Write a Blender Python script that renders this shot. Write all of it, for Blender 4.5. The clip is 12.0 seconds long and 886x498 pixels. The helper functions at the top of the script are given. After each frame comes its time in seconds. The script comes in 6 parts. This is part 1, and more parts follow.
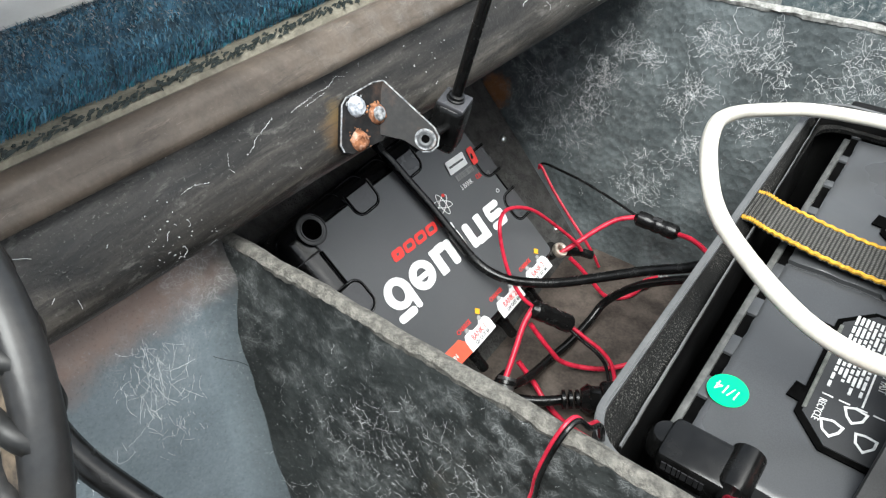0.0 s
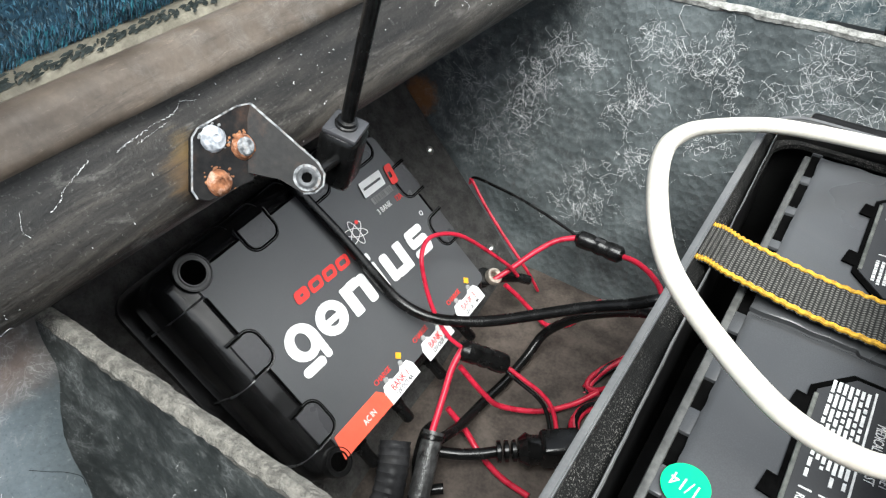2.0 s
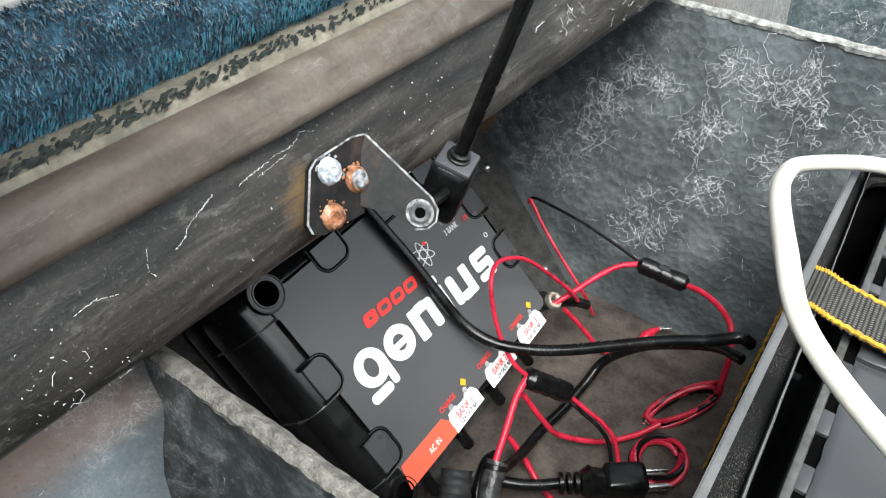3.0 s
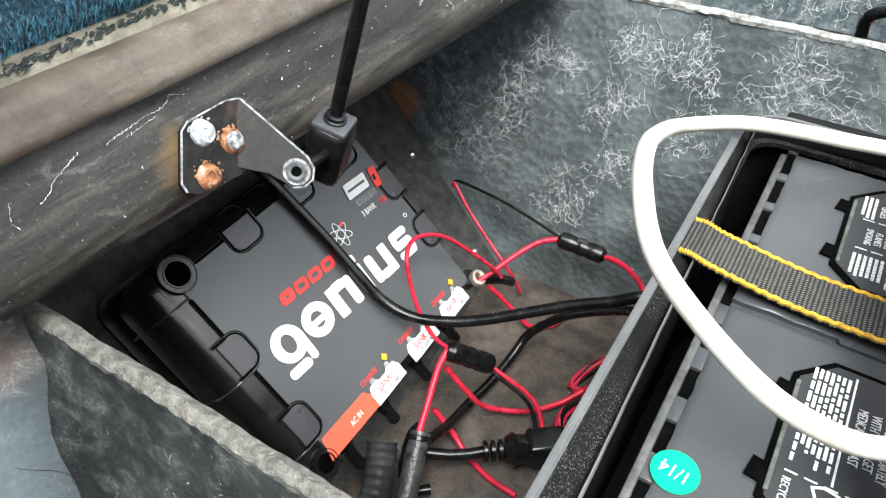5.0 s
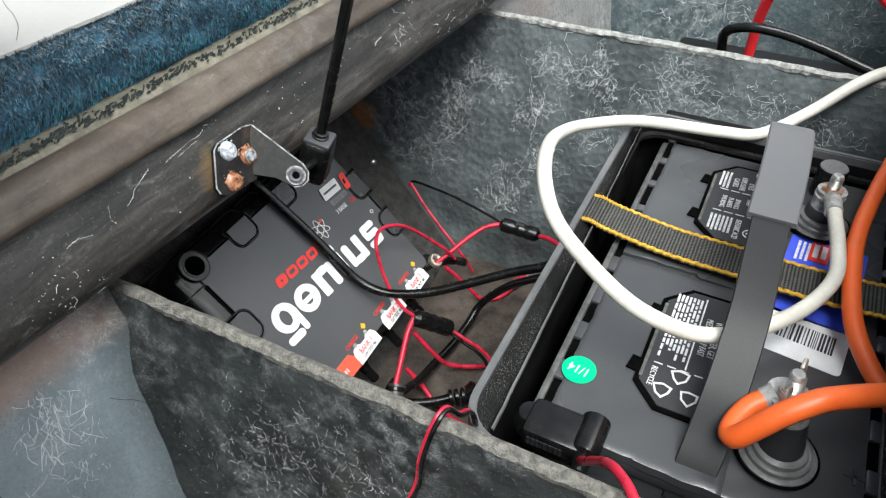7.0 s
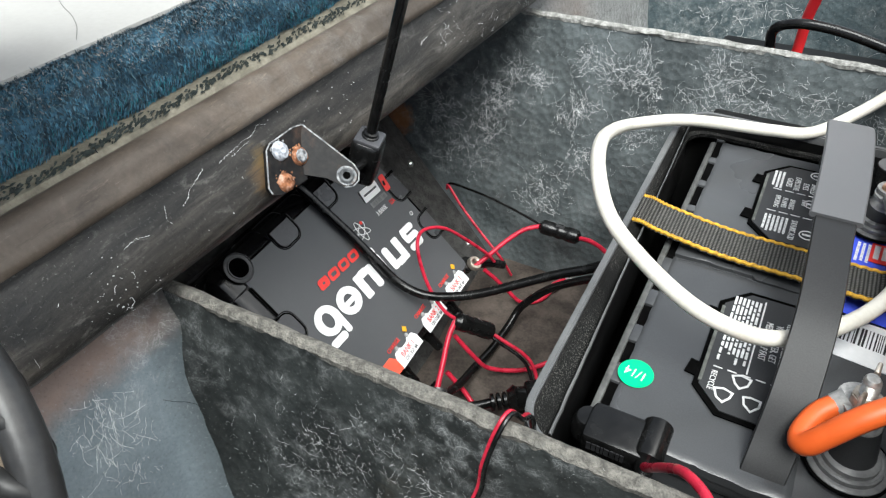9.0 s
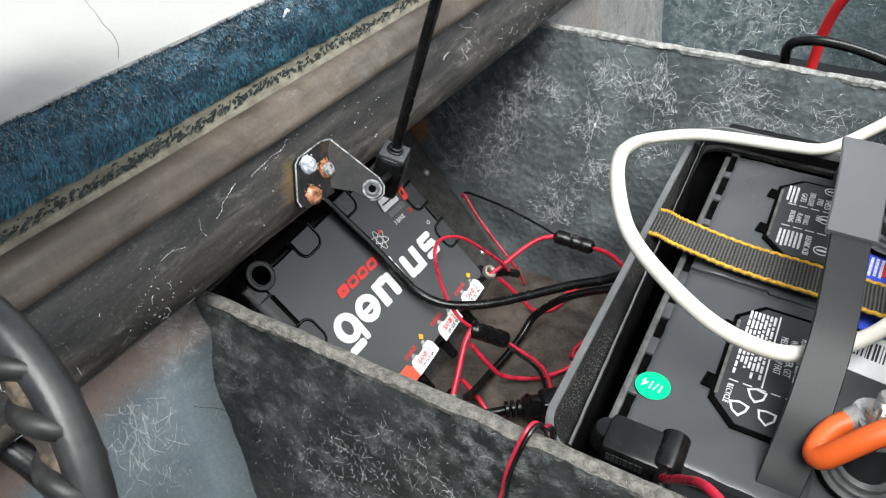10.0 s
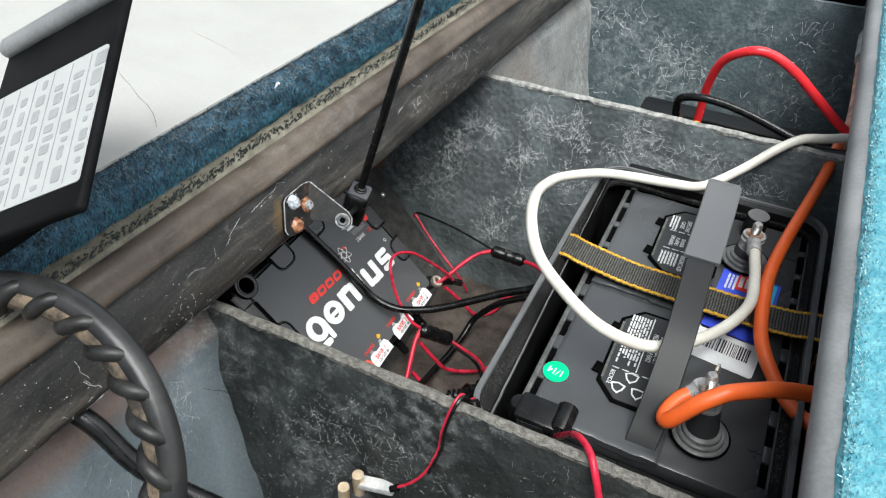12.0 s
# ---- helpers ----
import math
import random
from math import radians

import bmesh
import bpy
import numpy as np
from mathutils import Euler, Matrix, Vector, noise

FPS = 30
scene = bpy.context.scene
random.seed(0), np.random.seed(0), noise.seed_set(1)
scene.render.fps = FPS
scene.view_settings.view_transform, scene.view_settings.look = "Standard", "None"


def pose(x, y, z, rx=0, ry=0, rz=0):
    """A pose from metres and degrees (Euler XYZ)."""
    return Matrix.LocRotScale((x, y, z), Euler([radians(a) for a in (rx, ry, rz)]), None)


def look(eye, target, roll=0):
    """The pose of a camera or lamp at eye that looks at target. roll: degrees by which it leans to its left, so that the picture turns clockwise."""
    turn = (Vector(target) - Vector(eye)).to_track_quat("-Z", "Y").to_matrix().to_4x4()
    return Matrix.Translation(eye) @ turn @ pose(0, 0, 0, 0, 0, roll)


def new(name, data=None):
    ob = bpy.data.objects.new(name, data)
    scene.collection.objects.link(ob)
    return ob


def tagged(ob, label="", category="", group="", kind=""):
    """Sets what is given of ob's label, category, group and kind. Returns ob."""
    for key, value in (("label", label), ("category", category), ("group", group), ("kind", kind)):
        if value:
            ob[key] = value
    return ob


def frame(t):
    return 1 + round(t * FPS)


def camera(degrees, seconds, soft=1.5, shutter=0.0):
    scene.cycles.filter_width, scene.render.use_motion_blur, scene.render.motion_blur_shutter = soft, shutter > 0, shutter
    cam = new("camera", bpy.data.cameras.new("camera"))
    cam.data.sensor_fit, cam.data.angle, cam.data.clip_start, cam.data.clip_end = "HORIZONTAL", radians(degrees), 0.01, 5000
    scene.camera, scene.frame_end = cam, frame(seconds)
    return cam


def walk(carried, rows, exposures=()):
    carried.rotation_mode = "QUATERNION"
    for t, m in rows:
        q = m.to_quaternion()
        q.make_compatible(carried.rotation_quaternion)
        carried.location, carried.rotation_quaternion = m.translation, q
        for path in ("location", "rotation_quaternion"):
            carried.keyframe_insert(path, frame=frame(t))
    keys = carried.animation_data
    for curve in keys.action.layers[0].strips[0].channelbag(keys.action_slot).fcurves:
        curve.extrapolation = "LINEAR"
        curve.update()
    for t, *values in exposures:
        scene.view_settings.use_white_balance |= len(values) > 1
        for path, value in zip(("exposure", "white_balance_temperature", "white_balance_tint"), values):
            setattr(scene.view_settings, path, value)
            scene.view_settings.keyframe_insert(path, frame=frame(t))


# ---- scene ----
cam = camera(65.0, 12.0, soft=1.2)
PATH = [
    (0, (0.2450, -0.1289, 0.2218), (-0.2414, 0.4200, -0.4579), -5.29),
    (0.5, (0.2423, -0.1236, 0.2296), (-0.2496, 0.4209, -0.4498), -4.11),
    (1, (0.2375, -0.0942, 0.2153), (-0.2533, 0.4478, -0.4668), -6.82),
    (1.5, (0.2360, -0.0644, 0.1952), (-0.2268, 0.4775, -0.5064), -6.43),
    (2, (0.2179, -0.0558, 0.1933), (-0.2050, 0.5271, -0.5005), -2.73),
    (2.5, (0.1880, -0.0626, 0.1946), (-0.2386, 0.5199, -0.4972), -1.87),
    (2.7, (0.1710, -0.0659, 0.2007), (-0.2565, 0.5138, -0.4930), -0.97),
    (4.3, (0.1837, -0.0580, 0.1713), (-0.2667, 0.5189, -0.5100), -3.08),
    (4.5, (0.1949, -0.0616, 0.1797), (-0.2525, 0.5204, -0.4993), -3.47),
    (5, (0.2177, -0.0648, 0.1891), (-0.1849, 0.5461, -0.4927), -1.56),
    (5.5, (0.2248, -0.0823, 0.2081), (-0.1840, 0.5279, -0.4705), -2.85),
    (6, (0.2373, -0.1062, 0.2346), (-0.1575, 0.5158, -0.4417), -3.31),
    (6.5, (0.2612, -0.1384, 0.2625), (-0.1070, 0.5003, -0.4132), -3.01),
    (6.7, (0.2691, -0.1439, 0.2578), (-0.0873, 0.5021, -0.4172), -2.36),
    (8.5, (0.2556, -0.1500, 0.2446), (-0.1238, 0.4863, -0.4271), -3.45),
    (9, (0.2508, -0.1517, 0.2469), (-0.1349, 0.4838, -0.4220), -3.96),
    (9.5, (0.2450, -0.1585, 0.2505), (-0.1468, 0.4750, -0.4167), -3.59),
    (10, (0.2447, -0.1591, 0.2580), (-0.1498, 0.4746, -0.4074), -3.75),
    (10.5, (0.2434, -0.1768, 0.2622), (-0.1534, 0.4573, -0.4016), -4.02),
    (11, (0.2752, -0.2001, 0.3035), (-0.1014, 0.4433, -0.3629), -2.80),
    (11.5, (0.3020, -0.1971, 0.3188), (-0.0466, 0.4607, -0.3488), -1.03),
    (12, (0.2883, -0.2288, 0.3468), (-0.0488, 0.4387, -0.3171), -0.04),
]
walk(cam, [(t, look(eye, target, roll)) for t, eye, target, roll in PATH], [(t, ev, 6300, 5) for t, ev in ((0.0, 1.93), (0.5, 2.10), (1.5, 1.98), (2.5, 1.95), (4.5, 2.13), (5.0, 2.24), (5.5, 2.24), (6.5, 1.69), (8.5, 1.72), (10.5, 1.72), (11.0, 1.74), (12.0, 1.56))])

# ---- light and exposure ----
world = bpy.data.worlds.new("sky")
scene.world = world
world.use_nodes = True
wn = world.node_tree
sky = wn.nodes.new("ShaderNodeTexSky")
sky.sky_type, sky.sun_disc = "NISHITA", False
sky.sun_elevation, sky.sun_rotation = radians(58), radians(70)
sky.air_density, sky.dust_density = 1.0, 3.0
haze = wn.nodes.new("ShaderNodeHueSaturation")  # a thin white overcast
haze.inputs["Saturation"].default_value = 0.35
wn.links.new(sky.outputs[0], haze.inputs["Color"])
wn.links.new(haze.outputs[0], wn.nodes["Background"].inputs[0])
wn.nodes["Background"].inputs[1].default_value = 0.075
sun_data = bpy.data.lights.new("sun", "SUN")
sun_data.energy, sun_data.angle, sun_data.color = 1.9, radians(38), (1.0, 0.98, 0.95)
sun = new("sun", sun_data)
sun.matrix_world = look((0.45, -0.47, 1.65), (0.0, 0.2, -0.1))

# ---- materials ----


def ramp_node(nt, src, stops):
    n = nt.nodes.new("ShaderNodeValToRGB")
    el = n.color_ramp.elements
    while len(el) < len(stops):
        el.new(0.5)
    for e, (p, c) in zip(el, stops):
        e.position, e.color = p, (*c, 1)
    nt.links.new(src, n.inputs[0])
    return n.outputs[0]


def tex(nt, kind, scale, **kw):
    n = nt.nodes.new("ShaderNodeTex" + kind)
    n.inputs["Scale"].default_value = scale
    for k, v in kw.items():
        n.inputs[k].default_value = v
    co = nt.nodes.get("co") or nt.nodes.new("ShaderNodeTexCoord")
    co.name = "co"
    nt.links.new(co.outputs["Object"], n.inputs["Vector"])
    return n


def mix(nt, fac, a, b, mode="MIX"):
    n = nt.nodes.new("ShaderNodeMix")
    n.data_type, n.blend_type = "RGBA", mode
    for val, idx in ((fac, 0), (a, 6), (b, 7)):
        if hasattr(val, "node"):
            nt.links.new(val, n.inputs[idx])
        else:
            n.inputs[idx].default_value = val if idx == 0 else (*val, 1)
    return n.outputs[2]


def math_node(nt, op, a, b=0.5):
    n = nt.nodes.new("ShaderNodeMath")
    n.operation = op
    for val, idx in ((a, 0), (b, 1)):
        if hasattr(val, "node"):
            nt.links.new(val, n.inputs[idx])
        else:
            n.inputs[idx].default_value = val
    return n.outputs[0]


def base_mat(name, rough=0.5, metal=0.0):
    m = bpy.data.materials.new(name)
    m.use_nodes = True
    p = m.node_tree.nodes["Principled BSDF"]
    p.inputs["Roughness"].default_value, p.inputs["Metallic"].default_value = rough, metal
    return m, m.node_tree, p


def bump(nt, p, height, strength=0.3, dist=0.002, prev=None):
    b = nt.nodes.new("ShaderNodeBump")
    b.inputs["Strength"].default_value, b.inputs["Distance"].default_value = strength, dist
    nt.links.new(height, b.inputs["Height"])
    if prev is not None:
        nt.links.new(prev, b.inputs["Normal"])
    nt.links.new(b.outputs[0], p.inputs["Normal"])
    return b.outputs[0]


def worn(name, dark, light, scale=60, rough=0.5, metal=0.0, bump_s=0.2, dist=0.0006, dirt=None, dirt_amount=0.5, fine=400, spec=0.5):
    """A plain surface with two scales of tone, fine relief and an optional dirt colour in patches."""
    m, nt, p = base_mat(name, rough, metal)
    p.inputs["Specular IOR Level"].default_value = spec
    big, small = tex(nt, "Noise", scale, Detail=4.0), tex(nt, "Noise", fine, Detail=3.0)
    f = math_node(nt, "ADD", math_node(nt, "MULTIPLY", big.outputs[0], 0.7), math_node(nt, "MULTIPLY", small.outputs[0], 0.3))
    col = ramp_node(nt, f, [(0.38, dark), (0.62, light)])
    if dirt:
        d = tex(nt, "Noise", scale * 0.6, Detail=6.0, Roughness=0.7)
        col = mix(nt, ramp_node(nt, d.outputs[0], [(0.5, (0, 0, 0)), (0.72, (dirt_amount,) * 3)]), col, dirt)
    nt.links.new(col, p.inputs["Base Color"])
    nt.links.new(math_node(nt, "ADD", math_node(nt, "MULTIPLY", big.outputs[0], 0.3), rough - 0.15), p.inputs["Roughness"])
    bump(nt, p, small.outputs[0], bump_s, dist)
    return m


def fibre_resin(name, base_dark, base_light, strands, fuzz, brown=0.0, cell=160, relief=0.5, band=None, stains=(), corner_shade=None, blotch=0.0, spec=0.28, streaks=0.0, dimple=0.8, spotty=0.7):
    """Weathered dark resin over glass cloth: dimpled, with pale loose strands showing through in patches."""
    m, nt, p = base_mat(name, 0.5)
    p.inputs["Specular IOR Level"].default_value = spec
    patches = tex(nt, "Noise", 9.0, Detail=5.0, Roughness=0.65)
    tone = tex(nt, "Noise", 28.0, Detail=6.0, Roughness=0.7)
    grain = tex(nt, "Noise", 520.0, Detail=2.0)
    col = ramp_node(nt, tone.outputs[0], [(0.3, base_dark), (0.7, base_light)])
    col = mix(nt, math_node(nt, "MULTIPLY", grain.outputs[0], 0.35), col, tuple(c * 1.9 for c in base_light))
    if streaks:  # rubbed streaks along the length, dark and pale
        mp = nt.nodes.new("ShaderNodeMapping")
        mp.inputs["Rotation"].default_value, mp.inputs["Scale"].default_value = (radians(12), 0, 0), (90, 26, 190)
        nt.links.new(nt.nodes["co"].outputs["Object"], mp.inputs[0])
        for low, high, colour, seed in ((0.52, 0.68, tuple(c * 0.25 for c in base_dark), 0.0), (0.60, 0.72, tuple(c * 2.6 for c in base_light), 5.0)):
            sn = tex(nt, "Noise", 1.0 + 0.3 * seed, Detail=6.0, Roughness=0.75, Distortion=0.4)
            nt.links.new(mp.outputs[0], sn.inputs["Vector"])
            col = mix(nt, ramp_node(nt, sn.outputs[0], [(low, (0, 0, 0)), (high, (streaks,) * 3)]), col, colour)
    if brown:
        br = tex(nt, "Noise", 7.0, Detail=4.0)
        amount = ramp_node(nt, br.outputs[0], [(0.45, (0, 0, 0)), (0.65, (brown,) * 3)])
        if band:  # the brown wash keeps to a height
            sep = nt.nodes.new("ShaderNodeSeparateXYZ")
            nt.links.new(nt.nodes["co"].outputs["Object"], sep.inputs[0])
            wob = math_node(nt, "ADD", sep.outputs[2], math_node(nt, "MULTIPLY", tone.outputs[0], 0.03))
            amount = mix(nt, 1.0, ramp_node(nt, math_node(nt, "MULTIPLY", math_node(nt, "SUBTRACT", wob, band[0]), 1 / (band[1] - band[0])), [(0.0, (0, 0, 0)), (1.0, (brown,) * 3)]), ramp_node(nt, br.outputs[0], [(0.2, (0.6,) * 3), (0.6, (1, 1, 1))]), "MULTIPLY")
        col = mix(nt, amount, col, (0.21, 0.140, 0.108))
    if blotch:  # broad worn-through dark patches
        wide = tex(nt, "Noise", 13.0, Detail=7.0, Roughness=0.62, Distortion=0.6)
        col = mix(nt, ramp_node(nt, wide.outputs[0], [(0.44, (blotch,) * 3), (0.60, (0, 0, 0))]), col, tuple(c * 0.35 for c in base_dark))
    if corner_shade:  # shade of the bulkhead corner put into the hull's colour, ragged
        where, reach, colour = corner_shade
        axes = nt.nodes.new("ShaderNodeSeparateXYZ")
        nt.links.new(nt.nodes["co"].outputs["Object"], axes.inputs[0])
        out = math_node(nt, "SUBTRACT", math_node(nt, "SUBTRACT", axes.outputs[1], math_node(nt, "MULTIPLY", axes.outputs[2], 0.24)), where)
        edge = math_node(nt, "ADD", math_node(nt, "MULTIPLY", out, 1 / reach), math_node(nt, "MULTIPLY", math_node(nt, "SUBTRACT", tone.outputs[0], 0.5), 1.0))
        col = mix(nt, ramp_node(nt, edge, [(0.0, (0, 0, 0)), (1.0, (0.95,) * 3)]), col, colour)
    for centre, radius, colour in stains:
        dist = nt.nodes.new("ShaderNodeVectorMath")
        dist.operation = "DISTANCE"
        nt.links.new(nt.nodes["co"].outputs["Object"], dist.inputs[0])
        dist.inputs[1].default_value = centre
        edge = math_node(nt, "ADD", math_node(nt, "MULTIPLY", dist.outputs["Value"], 1 / radius), math_node(nt, "MULTIPLY", math_node(nt, "SUBTRACT", tex(nt, "Noise", 130.0, Detail=5.0, Roughness=0.7).outputs[0], 0.5), 1.1))
        col = mix(nt, ramp_node(nt, edge, [(0.55, (0.9,) * 3), (1.0, (0, 0, 0))]), col, colour)
    # pits and pale specks
    spots = tex(nt, "Noise", 780.0, Detail=2.0, Roughness=0.6)
    col = mix(nt, ramp_node(nt, spots.outputs[0], [(0.30, (spotty,) * 3), (0.40, (0, 0, 0))]), col, tuple(c * 0.2 for c in base_dark))
    col = mix(nt, ramp_node(nt, spots.outputs[0], [(0.64, (0, 0, 0)), (0.72, (spotty,) * 3)]), col, (0.34, 0.34, 0.33))
    # strands: thin ridges of warped noise, several directions
    total = None
    for seed, scale, width in ((0.0, 46.0, 0.016), (3.1, 75.0, 0.02), (7.7, 120.0, 0.03)):
        n = tex(nt, "Noise", scale, Detail=1.5, Distortion=2.2 + seed * 0.2)
        off = nt.nodes.new("ShaderNodeMapping")
        off.inputs["Location"].default_value = (seed, seed * 0.7, -seed)
        nt.links.new(nt.nodes["co"].outputs["Object"], off.inputs[0])
        nt.links.new(off.outputs[0], n.inputs["Vector"])
        d = math_node(nt, "ABSOLUTE", math_node(nt, "SUBTRACT", n.outputs[0], 0.5))
        line = math_node(nt, "SUBTRACT", 1.0, math_node(nt, "MULTIPLY", d, 1.0 / width))
        line.node.use_clamp = True
        total = line if total is None else math_node(nt, "MAXIMUM", total, line)
    gate = ramp_node(nt, patches.outputs[0], [(0.47, (0, 0, 0)), (0.66, (1, 1, 1))])
    gate2 = ramp_node(nt, tex(nt, "Noise", 95.0, Detail=3.0).outputs[0], [(0.42, (0, 0, 0)), (0.6, (1, 1, 1))])
    white = math_node(nt, "MULTIPLY", math_node(nt, "MULTIPLY", total, gate), math_node(nt, "MULTIPLY", gate2, strands))
    haze = math_node(nt, "MULTIPLY", gate, math_node(nt, "MULTIPLY", gate2, fuzz))
    col = mix(nt, haze, col, (0.4, 0.42, 0.42))
    col = mix(nt, white, col, (0.7873, 0.8, 0.7873))
    nt.links.new(col, p.inputs["Base Color"])
    nt.links.new(ramp_node(nt, tone.outputs[0], [(0.3, (0.34,) * 3), (0.75, (0.62,) * 3)]), p.inputs["Roughness"])
    vor = tex(nt, "Voronoi", cell)
    hgt = math_node(nt, "ADD", math_node(nt, "MULTIPLY", vor.outputs[0], dimple), math_node(nt, "MULTIPLY", tone.outputs[0], 1.4))
    hgt = math_node(nt, "ADD", hgt, math_node(nt, "MULTIPLY", white, 0.8))
    bump(nt, p, hgt, relief, 0.0016)
    return m


def plain(name, col, rough=0.5, metal=0.0, var=0.25, scale=90, bump_s=0.08):
    return worn(name, tuple(c * (1 - var) for c in col), tuple(min(1, c * (1 + var)) for c in col), scale, rough, metal, bump_s, 0.0004)


M = {}
M["resin_rear"] = fibre_resin("resin_rear", (0.054, 0.065, 0.068), (0.150, 0.168, 0.172), 0.3, 0.12, blotch=0.45, cell=150, relief=0.55, dimple=1.15, spotty=0.3, stains=[((-0.122, 0.389, -0.148), 0.021, (0.34, 0.15, 0.06))])
# the front bulkhead's shade is put into this colour, far darker than the hull's
M["resin_front_shaded"] = fibre_resin("resin_front_shaded", (0.011, 0.0128, 0.0126), (0.034, 0.0375, 0.0365), 0.30, 0.20, blotch=0.6, cell=210, relief=0.45, spotty=0.3)
# the hull's colour darkens into the front corner, as painted shade
M["resin_hull"] = fibre_resin("resin_hull", (0.072, 0.090, 0.100), (0.150, 0.178, 0.195), 0.2, 0.15, brown=0.9, cell=230, relief=0.3, band=(-0.011, 0.004), corner_shade=(-0.030, 0.027, (0.021, 0.0235, 0.023)), spotty=0.25)
M["resin_pale"] = fibre_resin("resin_pale", (0.09, 0.09, 0.088), (0.27, 0.276, 0.272), 0.4, 0.6, brown=0.5, cell=200, relief=0.4, streaks=0.4)
def weathered_beam():
    """Black resin rubbed through to brown and grey, streaked along the beam, gritty close up."""
    m, nt, p = base_mat("resin_beam", 0.45)
    p.inputs["Specular IOR Level"].default_value = 0.42
    co = tex(nt, "Noise", 1.0)  # makes the coordinate node
    layers = []
    for k, (scale, detail, rough) in enumerate((((34, 9, 60), 7.0, 0.68), ((120, 22, 230), 7.0, 0.72), ((60, 30, 110), 6.0, 0.70))):
        mp = nt.nodes.new("ShaderNodeMapping")
        mp.inputs["Location"].default_value, mp.inputs["Rotation"].default_value, mp.inputs["Scale"].default_value = (k * 3.1, k, 0), (radians(14 - 10 * k), 0, 0), scale
        nt.links.new(nt.nodes["co"].outputs["Object"], mp.inputs[0])
        n = tex(nt, "Noise", 1.0, Detail=detail, Roughness=rough, Distortion=0.5)
        nt.links.new(mp.outputs[0], n.inputs["Vector"])
        layers.append(n.outputs[0])
    nt.nodes.remove(co)
    grit = tex(nt, "Noise", 620.0, Detail=4.0, Roughness=0.7).outputs[0]
    col = ramp_node(nt, layers[0], [(0.38, (0.006, 0.0057, 0.0053)), (0.50, (0.026, 0.0235, 0.0205)), (0.64, (0.072, 0.064, 0.055))])
    col = mix(nt, ramp_node(nt, layers[1], [(0.50, (0, 0, 0)), (0.66, (0.85,) * 3)]), col, (0.0075, 0.0072, 0.0068))
    col = mix(nt, ramp_node(nt, layers[2], [(0.58, (0, 0, 0)), (0.72, (0.75,) * 3)]), col, (0.15, 0.142, 0.13))
    col = mix(nt, ramp_node(nt, grit, [(0.30, (0.75,) * 3), (0.44, (0, 0, 0))]), col, (0.005, 0.005, 0.0048))
    col = mix(nt, ramp_node(nt, grit, [(0.60, (0, 0, 0)), (0.72, (0.45,) * 3)]), col, (0.21, 0.205, 0.195))
    for centre, radius, colour in (((0.010, 0.062, 0.030), 0.010, (0.11, 0.066, 0.028)), ((0.011, 0.068, 0.040), 0.008, (0.13, 0.085, 0.030)), ((0.016, 0.080, 0.020), 0.009, (0.11, 0.060, 0.028))):
        dist = nt.nodes.new("ShaderNodeVectorMath")
        dist.operation = "DISTANCE"
        nt.links.new(nt.nodes["co"].outputs["Object"], dist.inputs[0])
        dist.inputs[1].default_value = centre
        edge = math_node(nt, "ADD", math_node(nt, "MULTIPLY", dist.outputs["Value"], 1 / radius), math_node(nt, "MULTIPLY", math_node(nt, "SUBTRACT", layers[1], 0.5), 3.0))
        col = mix(nt, ramp_node(nt, edge, [(0.35, (0.65,) * 3), (1.1, (0, 0, 0))]), col, colour)
    nt.links.new(col, p.inputs["Base Color"])
    nt.links.new(ramp_node(nt, layers[1], [(0.35, (0.34,) * 3), (0.65, (0.60,) * 3)]), p.inputs["Roughness"])
    bump(nt, p, math_node(nt, "ADD", math_node(nt, "MULTIPLY", layers[0], 2.0), grit), 0.35, 0.0012)
    return m


M["resin_beam"] = weathered_beam()
M["edge"] = worn("cut_edge", (0.068, 0.064, 0.056), (0.176, 0.166, 0.146), 260, 0.85, bump_s=0.9, dist=0.0012, dirt=(0.1, 0.1, 0.09), dirt_amount=0.6, fine=900)
M["edge_pale"] = worn("pale_cut_edge", (0.15, 0.15, 0.14), (0.38, 0.376, 0.356), 220, 0.85, bump_s=0.7, dist=0.001, dirt=(0.1, 0.1, 0.092), dirt_amount=0.6, fine=800, spec=0.2)
M["lip"] = fibre_resin("brown_lip", (0.054, 0.043, 0.034), (0.106, 0.085, 0.068), 0.05, 0.05, blotch=0.45, cell=200, relief=0.15, spec=0.3, streaks=0.5, spotty=0.05)
M["deck"] = worn("gelcoat", (0.308, 0.303, 0.290), (0.336, 0.331, 0.317), 14, 0.65, spec=0.06, bump_s=0.03, dirt=(0.27, 0.262, 0.245), dirt_amount=0.3)
M["floor"] = worn("brown_floor", (0.03, 0.024, 0.02), (0.08, 0.064, 0.054), 60, 0.6, bump_s=0.3, dirt=(0.16, 0.134, 0.112), dirt_amount=0.4, spec=0.3)
M["board"] = worn("black_board", (0.036, 0.0352, 0.034), (0.072, 0.070, 0.0675), 90, 0.75, bump_s=1.0, dist=0.0022, fine=460, spec=0.12)
M["black"] = worn("black_plastic", (0.005, 0.005, 0.005), (0.010, 0.010, 0.0104), 120, 0.20, bump_s=0.04, spec=0.45)
M["satin"] = worn("satin_black_plastic", (0.016, 0.016, 0.017), (0.036, 0.036, 0.038), 70, 0.42, bump_s=0.1, dirt=(0.1, 0.094, 0.086), dirt_amount=0.25, spec=0.1)
M["rubber"] = worn("black_rubber", (0.0035, 0.0035, 0.0035), (0.0085, 0.0085, 0.0085), 120, 0.24, bump_s=0.06, spec=0.32)
